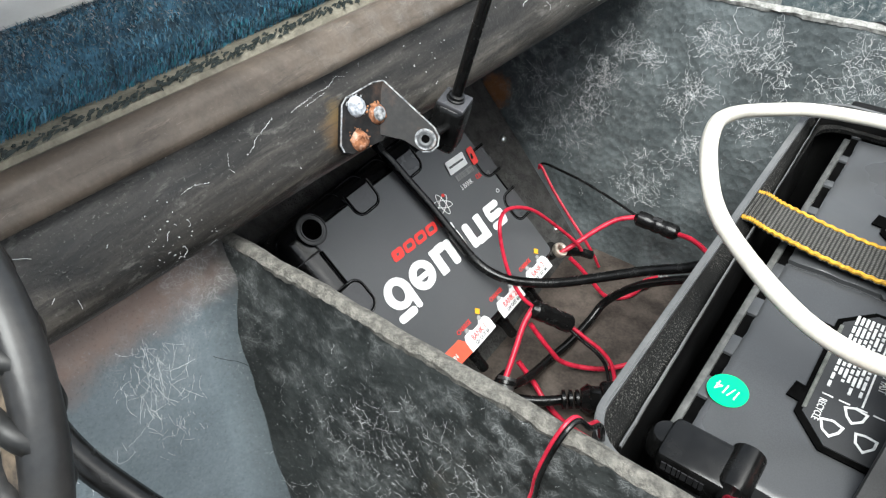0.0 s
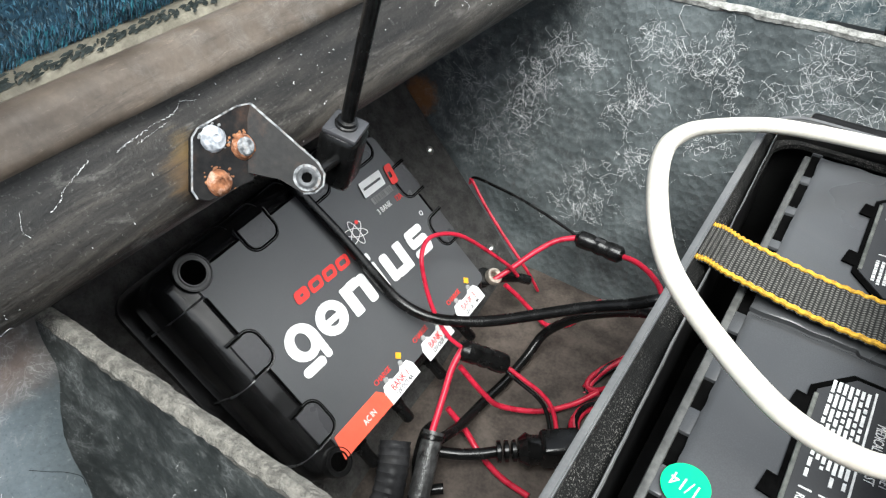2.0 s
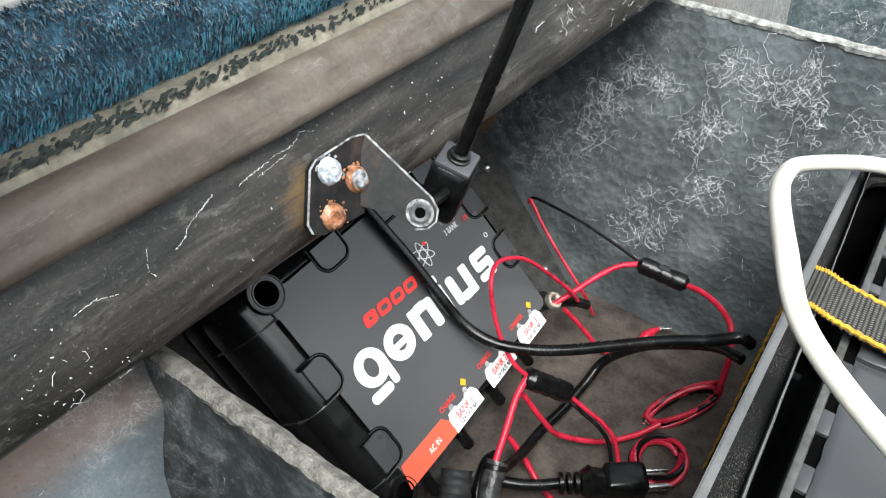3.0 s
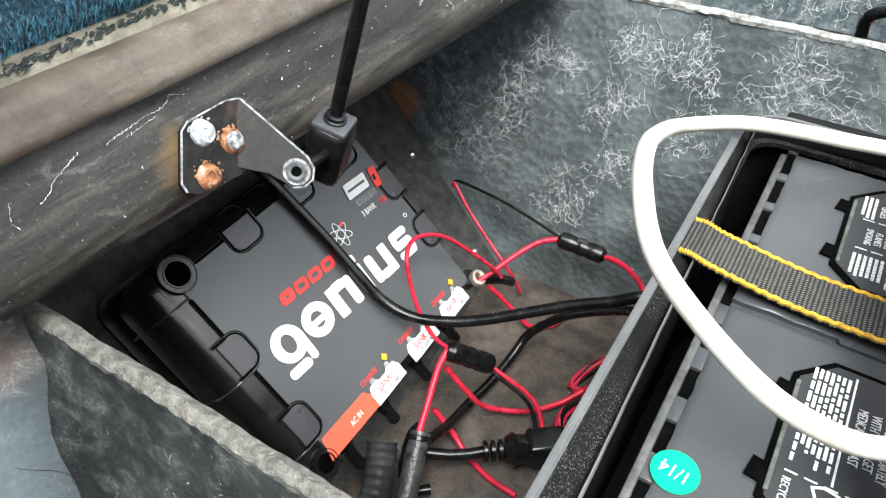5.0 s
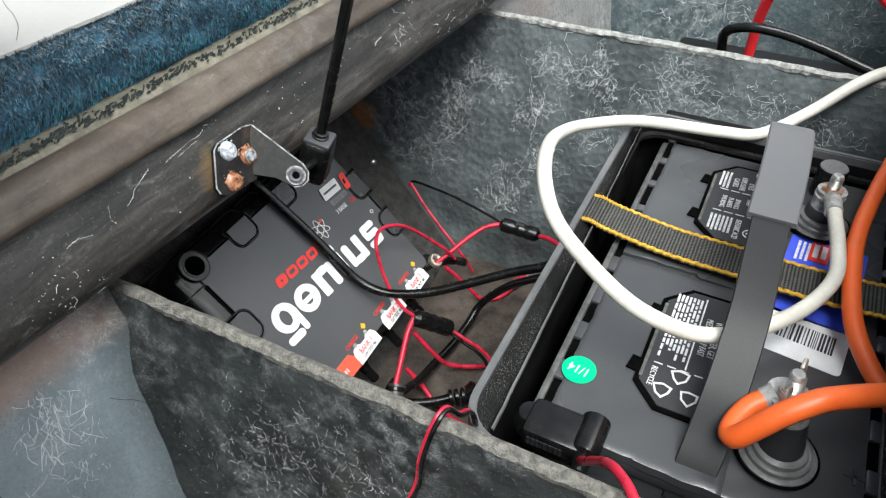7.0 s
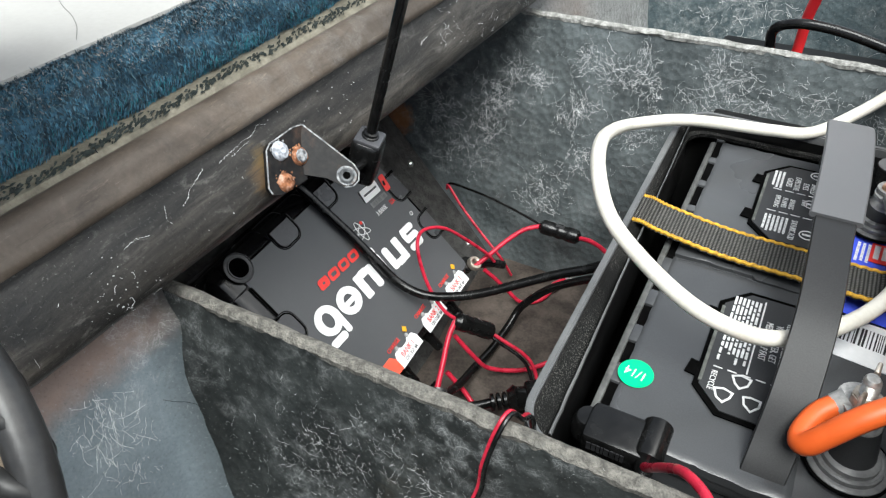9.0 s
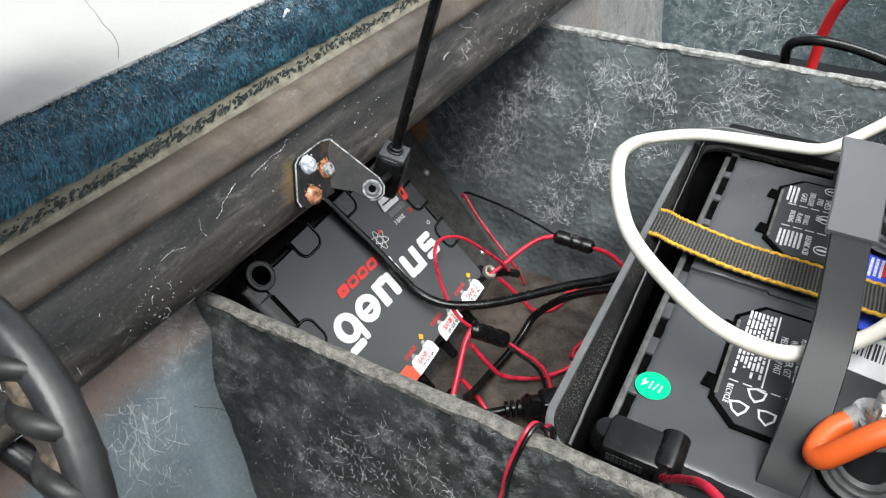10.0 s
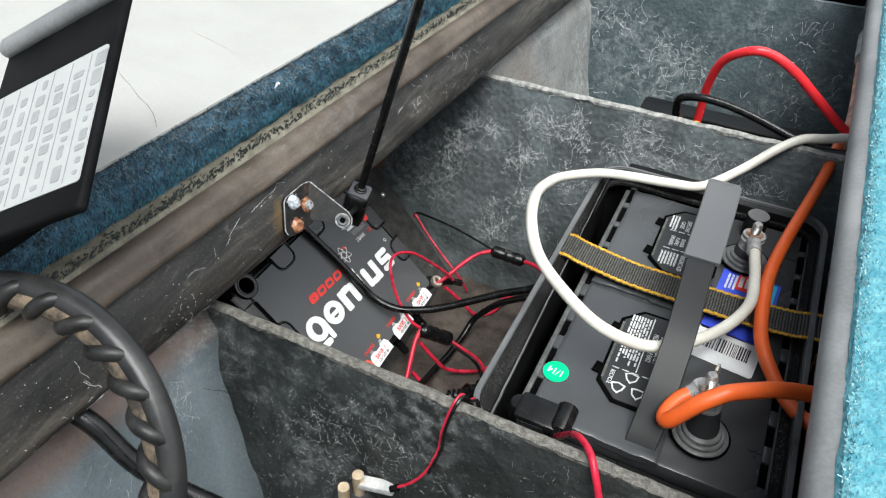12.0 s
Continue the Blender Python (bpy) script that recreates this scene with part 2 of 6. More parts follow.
M["plate"] = worn("charger_face", (0.062, 0.064, 0.068), (0.077, 0.079, 0.084), 9, 0.34, bump_s=0.05, fine=1500, spec=0.5)
M["white"] = plain("white_print", (0.8, 0.8, 0.8), 0.5, var=0.05)
M["grey_print"] = plain("grey_print", (0.2, 0.2, 0.2), 0.5)
M["red_print"] = plain("red_print", (0.8, 0.0387, 0.0323), 0.5, var=0.08)
M["orange_label"] = plain("orange_red_label", (0.8, 0.1026, 0.0564), 0.45, var=0.06)
M["amber"] = plain("amber_print", (0.8, 0.3953, 0.0188), 0.5, var=0.05)
M["box"] = worn("grey_black_box", (0.004, 0.004, 0.004), (0.010, 0.010, 0.010), 40, 0.40, bump_s=0.08, dirt=(0.05, 0.048, 0.043), dirt_amount=0.10, spec=0.2, fine=900)
M["box_rim"] = worn("box_rim", (0.085, 0.087, 0.089), (0.135, 0.137, 0.139), 30, 0.34, spec=0.45, bump_s=0.06, dirt=(0.26, 0.255, 0.24), dirt_amount=0.25, fine=900)
def speckled(name, base, speck, scale):
    """A black gutter lined with fine pale grit."""
    m, nt, p = base_mat(name, 0.85)
    p.inputs["Specular IOR Level"].default_value = 0.2
    grit, drift = tex(nt, "Noise", scale, Detail=4.0, Roughness=0.7), tex(nt, "Noise", 45.0, Detail=3.0)
    amount = mix(nt, 1.0, ramp_node(nt, grit.outputs[0], [(0.545, (0, 0, 0)), (0.64, (0.9,) * 3)]), ramp_node(nt, drift.outputs[0], [(0.38, (0.12,) * 3), (0.62, (1, 1, 1))]), "MULTIPLY")
    nt.links.new(mix(nt, amount, base, speck), p.inputs["Base Color"])
    bump(nt, p, grit.outputs[0], 0.6, 0.0008)
    return m


M["box_dust"] = speckled("dusty_channel", (0.006, 0.006, 0.0058), (0.19, 0.185, 0.172), 1200.0)
M["terminal_grey"] = worn("terminal_grey", (0.085, 0.085, 0.087), (0.17, 0.17, 0.17), 40, 0.40, bump_s=0.08, dirt=(0.24, 0.24, 0.23), dirt_amount=0.35, spec=0.35)
M["ledge"] = worn("dusty_ledge", (0.07, 0.074, 0.067), (0.15, 0.155, 0.142), 120, 0.6, bump_s=0.3, spec=0.2)
M["flange"] = worn("scuffed_flange", (0.050, 0.051, 0.050), (0.095, 0.097, 0.094), 150, 0.45, bump_s=0.2, dirt=(0.17, 0.165, 0.15), dirt_amount=0.3, spec=0.3)
M["panel"] = worn("warning_panel", (0.026, 0.0265, 0.0275), (0.038, 0.0385, 0.040), 12, 0.36, bump_s=0.04, spec=0.3, fine=1400)
M["dull_white"] = plain("dull_white_print", (0.68, 0.68, 0.67), 0.5, var=0.15, scale=300)
M["battery"] = worn("battery_plastic", (0.048, 0.0497, 0.0523), (0.068, 0.070, 0.0733), 9, 0.27, spec=0.45, bump_s=0.05, dirt=(0.13, 0.127, 0.12), dirt_amount=0.10, fine=1500)
M["resin_far"] = fibre_resin("resin_far", (0.028, 0.042, 0.048), (0.08, 0.104, 0.112), 0.3, 0.2, cell=200, relief=0.5)
M["glass"] = plain("glass_fibre", (0.7901, 0.8, 0.8), 0.6, var=0.15)
M["glass_dull"] = plain("glass_fibre_dull", (0.64, 0.65, 0.65), 0.6, var=0.25)
M["carpet"] = worn("carpet_base", (0.02, 0.056, 0.088), (0.07, 0.17, 0.25), 110, 0.95, bump_s=1.0, dist=0.002, dirt=(0.05, 0.056, 0.06), dirt_amount=0.8)
M["pile_blue"] = plain("pile_blue", (0.058, 0.152, 0.220), 0.95)
M["pile_mid"] = plain("pile_mid", (0.090, 0.155, 0.190), 0.95)
M["pile_slate"] = plain("pile_slate", (0.115, 0.155, 0.185), 0.95)
M["pile_grey"] = plain("pile_grey", (0.20, 0.205, 0.21), 0.95)
M["pile_teal"] = plain("pile_teal", (0.028, 0.15, 0.19), 0.95)
M["pile_dark"] = plain("pile_dark", (0.034, 0.060, 0.078), 0.95)
M["pile_cyan"] = plain("pile_cyan", (0.185, 0.32, 0.35), 0.95)
M["pile_cyan2"] = plain("pile_cyan_pale", (0.34, 0.53, 0.555), 0.95)
M["teal"] = worn("teal_carpet", (0.05, 0.22, 0.28), (0.13, 0.33, 0.38), 160, 0.95, bump_s=1.0, dist=0.002)
M["case"] = worn("matt_black_case", (0.004, 0.004, 0.0042), (0.008, 0.008, 0.0084), 40, 0.50, bump_s=0.05, spec=0.03)
M["rail"] = worn("grey_rail", (0.13, 0.132, 0.134), (0.21, 0.212, 0.214), 20, 0.45, bump_s=0.05, spec=0.5)
M["void"] = worn("deep_black", (0.0012, 0.0012, 0.0012), (0.003, 0.003, 0.003), 90, 0.9, spec=0.02)
M["steel"] = plain("bright_steel", (0.8, 0.7855, 0.7564), 0.28, 1.0, 0.12)
M["stud"] = worn("threaded_steel", (0.34, 0.33, 0.31), (0.60, 0.58, 0.55), 200, 0.38, 0.8, 0.15, dirt=(0.22, 0.16, 0.11), dirt_amount=0.4)
M["steel_dull"] = worn("stained_steel", (0.28, 0.24, 0.2), (0.72, 0.66, 0.58), 160, 0.5, 0.8, 0.2, dirt=(0.32, 0.18, 0.1), dirt_amount=0.6)
M["zinc"] = worn("zinc", (0.04, 0.042, 0.044), (0.11, 0.114, 0.12), 200, 0.6, 0.2, 0.2)
M["zinc_bloom"] = worn("zinc_dull_bloom", (0.06, 0.064, 0.07), (0.34, 0.35, 0.36), 420, 0.8, 0.0, 0.8, 0.001, dirt=(0.2, 0.14, 0.1), dirt_amount=0.6)
M["zinc_white"] = worn("zinc_bloom", (0.22, 0.235, 0.26), (0.52, 0.54, 0.58), 420, 0.85, 0.0, 0.8, 0.001)
M["rust"] = worn("rust", (0.11, 0.044, 0.022), (0.34, 0.144, 0.072), 330, 0.9, 0.0, 1.0, 0.001, dirt=(0.8, 0.6476, 0.5333), dirt_amount=0.5, spec=0.2)
M["old_steel"] = worn("old_black_steel", (0.006, 0.006, 0.0064), (0.018, 0.017, 0.0165), 150, 0.50, 0.0, 0.25, 0.0004, dirt=(0.11, 0.055, 0.032), dirt_amount=0.35, spec=0.16)
M["rust_wood"] = worn("rust_wood", (0.14, 0.056, 0.024), (0.44, 0.2, 0.09), 90, 0.8, bump_s=0.5)
M["lead"] = worn("dull_lead", (0.20, 0.20, 0.195), (0.44, 0.43, 0.42), 160, 0.6, 0.2, 0.3, dirt=(0.50, 0.49, 0.46), dirt_amount=0.4)
M["brass"] = worn("dull_brass", (0.64, 0.48, 0.3), (0.8, 0.6667, 0.48), 140, 0.4, 0.7, 0.2)
M["brass_old"] = worn("brown_nut", (0.32, 0.18, 0.11), (0.68, 0.44, 0.3), 200, 0.45, 0.7, 0.2)
M["green"] = plain("green_sticker", (0, 0.5, 0.2), 0.4, var=0.05)
M["blue"] = plain("blue_sticker", (0.06, 0.1, 0.7), 0.35, var=0.08)
M["cyan"] = plain("cyan_sticker", (0.048, 0.528, 0.8), 0.35, var=0.08)
M["ink"] = plain("black_ink", (0.02, 0.02, 0.02), 0.5)
M["label_white"] = plain("label_white", (0.36, 0.366, 0.362), 0.5, var=0.04)
M["pale_ink"] = plain("pale_grey_ink", (0.255, 0.258, 0.258), 0.6, var=0.1)
M["grey_dot"] = plain("lamp_grey", (0.32, 0.32, 0.32), 0.3)
# same plastic as the strap below; the grip's sheen is put into a paler colour
M["grip"] = worn("grip_plastic_lit", (0.105, 0.105, 0.109), (0.130, 0.130, 0.134), 7, 0.42, bump_s=0.04, dirt=(0.17, 0.17, 0.166), dirt_amount=0.10, spec=0.3, fine=1400)
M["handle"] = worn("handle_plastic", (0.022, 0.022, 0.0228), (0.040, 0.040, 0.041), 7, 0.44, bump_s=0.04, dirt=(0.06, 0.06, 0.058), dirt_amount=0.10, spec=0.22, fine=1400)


def woven(name, dark, light, px, py):
    """Coarse weave: rows of raised threads both ways."""
    m, nt, p = base_mat(name, 0.9)
    p.inputs["Specular IOR Level"].default_value = 0.3
    w = []
    for axis, pitch in (("X", px), ("Y", py)):
        n = tex(nt, "Wave", 0.314 / pitch, Distortion=0.6)
        n.bands_direction = axis
        w.append(n.outputs["Fac"])
    both = math_node(nt, "MULTIPLY", w[0], w[1])
    f = math_node(nt, "ADD", both, math_node(nt, "MULTIPLY", tex(nt, "Noise", 240.0, Detail=4.0).outputs[0], 0.35))
    nt.links.new(ramp_node(nt, f, [(0.2, dark), (0.85, light)]), p.inputs["Base Color"])
    bump(nt, p, both, 0.8, 0.0008)
    return m


M["webbing"] = woven("webbing", (0.016, 0.016, 0.0145), (0.15, 0.145, 0.135), 0.0022, 0.0016)
M["yellow"] = worn("yellow_stitch", (0.3, 0.16, 0.014), (0.68, 0.39, 0.034), 500, 0.85, bump_s=0.8, dist=0.0008)
M["white_rubber"] = worn("white_insulation", (0.56, 0.53, 0.465), (0.70, 0.665, 0.595), 30, 0.42, bump_s=0.04, dirt=(0.46, 0.40, 0.32), dirt_amount=0.35)
M["orange_rubber"] = worn("orange_insulation", (0.76, 0.112, 0.02), (0.8, 0.1328, 0.024), 60, 0.42, bump_s=0.06, dirt=(0.5, 0.12, 0.04), dirt_amount=0.35)
M["red_rubber"] = worn("red_insulation", (0.36, 0.014, 0.034), (0.55, 0.021, 0.050), 90, 0.3, bump_s=0.05, spec=0.3)
M["red_cable"] = worn("bright_red_insulation", (0.8, 0.024, 0.032), (0.8, 0.0338, 0.0431), 90, 0.32, bump_s=0.05, spec=0.4)
M["loom"] = worn("salmon_loom", (0.36, 0.18, 0.13), (0.8, 0.4762, 0.3619), 60, 0.7, bump_s=0.5)
M["conduit"] = worn("grey_conduit", (0.28, 0.28, 0.28), (0.52, 0.52, 0.5), 70, 0.5, bump_s=0.2, dirt=(0.2, 0.18, 0.16))
M["tape"] = worn("black_tape", (0.016, 0.016, 0.016), (0.06, 0.06, 0.06), 150, 0.32, bump_s=0.6, dist=0.001)
M["hose"] = worn("dusty_black_hose", (0.013, 0.013, 0.0135), (0.026, 0.026, 0.0265), 60, 0.34, bump_s=0.15, dirt=(0.12, 0.104, 0.086), dirt_amount=0.12, spec=0.38)
M["hose_rib"] = worn("hose_rib", (0.008, 0.008, 0.008), (0.022, 0.0216, 0.021), 80, 0.4, bump_s=0.15, dirt=(0.12, 0.1, 0.08), dirt_amount=0.25, spec=0.3)
M["pad"] = worn("clip_pad", (0.040, 0.040, 0.043), (0.055, 0.055, 0.059), 20, 0.28, bump_s=0.03, spec=0.5)
M["dust"] = worn("tan_dust", (0.024, 0.018, 0.013), (0.17, 0.128, 0.086), 60, 0.9, bump_s=0.5)


M["glue"] = worn("old_glue", (0.118, 0.108, 0.084), (0.205, 0.190, 0.150), 90, 0.8, bump_s=0.6, dist=0.0012, dirt=(0.07, 0.065, 0.054), dirt_amount=0.7, fine=500, spec=0.2)
M["glue_dark"] = worn("dark_glue_residue", (0.012, 0.017, 0.016), (0.035, 0.042, 0.040), 200, 0.75, bump_s=0.3, spec=0.2)


# ---- mesh helpers ----


def part(name, bm, material, parent=None, label="", smooth=True):
    me = bpy.data.meshes.new(name)
    bmesh.ops.recalc_face_normals(bm, faces=bm.faces)
    bm.to_mesh(me)
    bm.free()
    me.materials.append(material)
    ob = new(name, me)
    if parent:
        ob.parent = parent
    if label:
        ob["label"] = label
    if smooth:
        for poly in me.polygons:
            poly.use_smooth = True
        me.set_sharp_from_angle(angle=radians(40))
    return ob


def thing(name, m, label, category, group="", kind=""):
    ob = new(name)
    ob.empty_display_size = 0.02
    ob.matrix_world = m if isinstance(m, Matrix) else Matrix.Translation(m)
    return tagged(ob, label, category, group, kind)


def block(size, at=(0, 0, 0), bevel=0.0, seg=2, m=None, bm=None):
    own = bmesh.new()
    bmesh.ops.create_cube(own, size=1.0)
    bmesh.ops.scale(own, vec=size, verts=own.verts)
    if bevel:
        bmesh.ops.bevel(own, geom=own.edges[:], offset=bevel, segments=seg, profile=0.5, affect="EDGES")
    bmesh.ops.translate(own, vec=at, verts=own.verts)
    if m is not None:
        own.transform(m)
    return join(bm, own)


def join(bm, own):
    if bm is None:
        return own
    tmp = bpy.data.meshes.new("tmp")
    own.to_mesh(tmp)
    own.free()
    bm.from_mesh(tmp)
    bpy.data.meshes.remove(tmp)
    return bm


def spline(pts, sub=6):
    """Smooth curve through the points."""
    p = [Vector(q) for q in pts]
    p = [p[0] * 2 - p[1]] + p + [p[-1] * 2 - p[-2]]
    out = []
    for i in range(1, len(p) - 2):
        for k in range(sub):
            t = k / sub
            a, b, c, d = p[i - 1], p[i], p[i + 1], p[i + 2]
            out.append(0.5 * ((2 * b) + (c - a) * t + (2 * a - 5 * b + 4 * c - d) * t * t + (3 * b - a - 3 * c + d) * t ** 3))
    return out + [p[-2]]


def tube(pts, r, seg=10, sub=6, bm=None, curve=True, radii=None):
    """A round cable along the points, closed at both ends."""
    q = spline(pts, sub) if curve and len(pts) > 2 else [Vector(a) for a in pts]
    own = bmesh.new()
    side, rings = None, []
    for i, c in enumerate(q):
        d = (q[min(i + 1, len(q) - 1)] - q[max(i - 1, 0)]).normalized()
        side = d.orthogonal() if side is None else side - d * side.dot(d)
        side.normalize()
        up = d.cross(side)
        rr = radii[i] if radii else r
        rings.append([own.verts.new(c + (side * math.cos(a) + up * math.sin(a)) * rr) for a in (2 * math.pi * k / seg for k in range(seg))])
    for a, b in zip(rings, rings[1:]):
        for k in range(seg):
            own.faces.new((a[k], a[(k + 1) % seg], b[(k + 1) % seg], b[k]))
    own.faces.new(rings[0]), own.faces.new(rings[-1])
    return join(bm, own)


def lathe(profile, at=(0, 0, 0), seg=24, m=None, bm=None):
    """Turns (radius, height) pairs round z."""
    own = bmesh.new()
    rings = []
    for r, z in profile:
        rings.append([own.verts.new((r * math.cos(a), r * math.sin(a), z)) for a in (2 * math.pi * k / seg for k in range(seg))])
    for a, b in zip(rings, rings[1:]):
        for k in range(seg):
            own.faces.new((a[k], a[(k + 1) % seg], b[(k + 1) % seg], b[k]))
    own.faces.new(rings[0]), own.faces.new(rings[-1])
    bmesh.ops.translate(own, vec=at, verts=own.verts)
    if m is not None:
        own.transform(m)
    return join(bm, own)


def slab(outline, depth, at=(0, 0, 0), m=None, bm=None, hole=None):
    """A flat shape in local xy with a thickness in z, starting at z = 0; hole: a second outline with as many corners."""
    own = bmesh.new()
    n = len(outline)
    lo = [own.verts.new((x, y, 0)) for x, y in outline]
    hi = [own.verts.new((x, y, depth)) for x, y in outline]
    for k in range(n):
        own.faces.new((lo[k], lo[(k + 1) % n], hi[(k + 1) % n], hi[k]))
    if hole:
        l2 = [own.verts.new((x, y, 0)) for x, y in hole]
        h2 = [own.verts.new((x, y, depth)) for x, y in hole]
        for k in range(n):
            j = (k + 1) % n
            own.faces.new((l2[k], l2[j], h2[j], h2[k]))
            own.faces.new((hi[k], hi[j], h2[j], h2[k]))
            own.faces.new((lo[k], lo[j], l2[j], l2[k]))
    else:
        own.faces.new(lo), own.faces.new(hi)
    bmesh.ops.translate(own, vec=at, verts=own.verts)
    if m is not None:
        own.transform(m)
    return join(bm, own)


def oval(rx, ry, n=24, cx=0.0, cy=0.0):
    return [(cx + rx * math.cos(2 * math.pi * k / n), cy + ry * math.sin(2 * math.pi * k / n)) for k in range(n)]


def rounded(w, h, r, cx=0.0, cy=0.0, n=5):
    """Outline of a rectangle with round corners."""
    out = []
    for sx, sy, a0 in ((1, 1, 0), (-1, 1, 90), (-1, -1, 180), (1, -1, 270)):
        for k in range(n):
            a = radians(a0 + 90 * k / (n - 1))
            out.append((cx + sx * (w / 2 - r) + r * math.cos(a), cy + sy * (h / 2 - r) + r * math.sin(a)))
    return out


def sheet(fn, nu, nv, thick=0.0, direction=(0, 0, -1)):
    """A surface fn(u, v) on a grid, given a thickness along a direction."""
    bm = bmesh.new()
    g = [[bm.verts.new(fn(i / nu, j / nv)) for j in range(nv + 1)] for i in range(nu + 1)]
    for i in range(nu):
        for j in range(nv):
            bm.faces.new((g[i][j], g[i + 1][j], g[i + 1][j + 1], g[i][j + 1]))
    if thick:
        d = Vector(direction).normalized() * thick
        b = [[bm.verts.new(v.co + d) for v in row] for row in g]
        for i in range(nu):
            for j in range(nv):
                bm.faces.new((b[i][j], b[i][j + 1], b[i + 1][j + 1], b[i + 1][j]))
        for i in range(nu):
            bm.faces.new((g[i][0], g[i + 1][0], b[i + 1][0], b[i][0]))
            bm.faces.new((g[i][nv], b[i][nv], b[i + 1][nv], g[i + 1][nv]))
        for j in range(nv):
            bm.faces.new((g[0][j], b[0][j], b[0][j + 1], g[0][j + 1]))
            bm.faces.new((g[nu][j], g[nu][j + 1], b[nu][j + 1], b[nu][j]))
    return bm


def rough_at(x, y, z, amp, scale):
    return amp * noise.noise(Vector((x, y, z)) * scale)


# ---- the setting ----
FLOOR = -0.275
LEAN_Y = 0.24  # the bulkheads lean with depth
DX, DZ = 0.04, -0.045  # the gunwale's drift along y
Y0, Y1 = -0.5, 1.1


def gun(x, y, z):
    return (x + DX * (y - 0.1), y, z + DZ * (y - 0.1))


def extrude_gun(profile, y0, y1, ny, amp=0.0, scale=60):
    """A closed cross-section in x, z drawn along the gunwale."""
    bm = bmesh.new()
    rings = []
    for i in range(ny + 1):
        y = y0 + (y1 - y0) * i / ny
        ring = []
        for x, z in profile:
            a = rough_at(x, y, z, amp, scale)
            ring.append(bm.verts.new(gun(x + a, y, z + a * 0.6)))
        rings.append(ring)
    n = len(profile)
    for a, b in zip(rings, rings[1:]):
        for k in range(n):
            bm.faces.new((a[k], a[(k + 1) % n], b[(k + 1) % n], b[k]))
    bm.faces.new(rings[0]), bm.faces.new(rings[-1])
    return bm


BEAM = [(0.004, 0.006), (0.0095, 0.0075), (0.0135, 0.0115), (0.0168, 0.0160), (0.0172, 0.0205), (0.0152, 0.0265), (0.0120, 0.034), (0.0080, 0.042), (0.0030, 0.050), (-0.002, 0.0566), (-0.03, 0.0566), (-0.03, 0.006)]
tagged(part("gunwale_beam", extrude_gun(BEAM, Y0, Y1, 220, 0.0012, 40), M["resin_beam"]), "weathered grey resin gunwale beam with pale scratches", "beam", kind="structure")
LIP = [(-0.001, 0.0567), (0.0045, 0.0569), (0.0072, 0.0578), (0.0081, 0.0598), (0.0076, 0.0622), (0.0060, 0.0644), (0.0046, 0.0662), (0.0034, 0.0690), (0.0012, 0.0720), (-0.0022, 0.0738), (-0.0062, 0.0741), (-0.0095, 0.0731), (-0.0122, 0.0714), (-0.0140, 0.0704), (-0.038, 0.0695), (-0.038, 0.0567)]
tagged(part("gutter_lip", extrude_gun(LIP, Y0, Y1, 220, 0.0007, 45), M["lip"]), "brown weathered gutter lip along the hatch opening", "trim", kind="structure")
tagged(part("glue_strip", extrude_gun([(-0.0125, 0.0712), (-0.0145, 0.0735), (-0.033, 0.0725), (-0.033, 0.0700)], Y0, Y1, 300, 0.0009, 120), M["glue"]), "olive strip of old carpet glue with black streaks", "trim", kind="structure")
DECK = [(-0.0262, 0.1126), (-0.0266, 0.1140), (-0.0300, 0.1152), (-0.9, 0.130), (-0.9, 0.1124), (-0.0262, 0.1124)]
tagged(part("deck", extrude_gun(DECK, Y0, Y1, 520, 0.0011, 90), M["deck"]), "white gelcoat deck with a chipped edge", "deck", kind="structure")
CARPET = [(-0.0325, 0.0715), (-0.0290, 0.080), (-0.0262, 0.090), (-0.0240, 0.100), (-0.0240, 0.1080), (-0.0255, 0.1122), (-0.0290, 0.1124), (-0.06, 0.1124), (-0.06, 0.0715)]
tagged(part("carpet_edge", extrude_gun(CARPET, Y0, Y1, 420, 0.0034, 85), M["carpet"]), "matted blue marine carpet wrapped over the deck edge", "carpet", kind="structure")


def tufts(name, count, place, length, mats, label, width=0.0006, wild=0.7):
    """Loose carpet fibres as small blades; place(rng) gives a root and an outward direction."""
    rng = random.Random(len(name) * 7 + count)
    verts, faces, slots = [], [], []
    for k in range(count):
        root, out = place(rng)
        root, out = Vector(root), Vector(out).normalized()
        lean = Vector((rng.uniform(-1, 1), rng.uniform(-1, 1), rng.uniform(-1, 1))) * wild
        tip = root + (out + lean).normalized() * length * rng.uniform(0.5, 1.3)
        mid = root.lerp(tip, 0.5) + lean * length * 0.25
        side = (tip - root).cross(Vector((rng.uniform(-1, 1), rng.uniform(-1, 1), 1))).normalized() * width * rng.uniform(0.7, 1.4)
        i = len(verts)
        verts += [root - side, root + side, mid + side, mid - side, tip]
        faces += [(i, i + 1, i + 2, i + 3), (i + 3, i + 2, i + 4)]
        # fibres of one colour keep together in tufts
        s = int((0.5 + 0.9 * noise.noise(root * 210) + rng.uniform(-0.28, 0.28)) * len(mats)) % len(mats)
        slots += [s, s]
    me = bpy.data.meshes.new(name)
    me.from_pydata(verts, [], faces)
    for m in mats:
        me.materials.append(m)
    me.polygons.foreach_set("material_index", slots)
    return tagged(new(name, me), label, "carpet pile", kind="stuff")


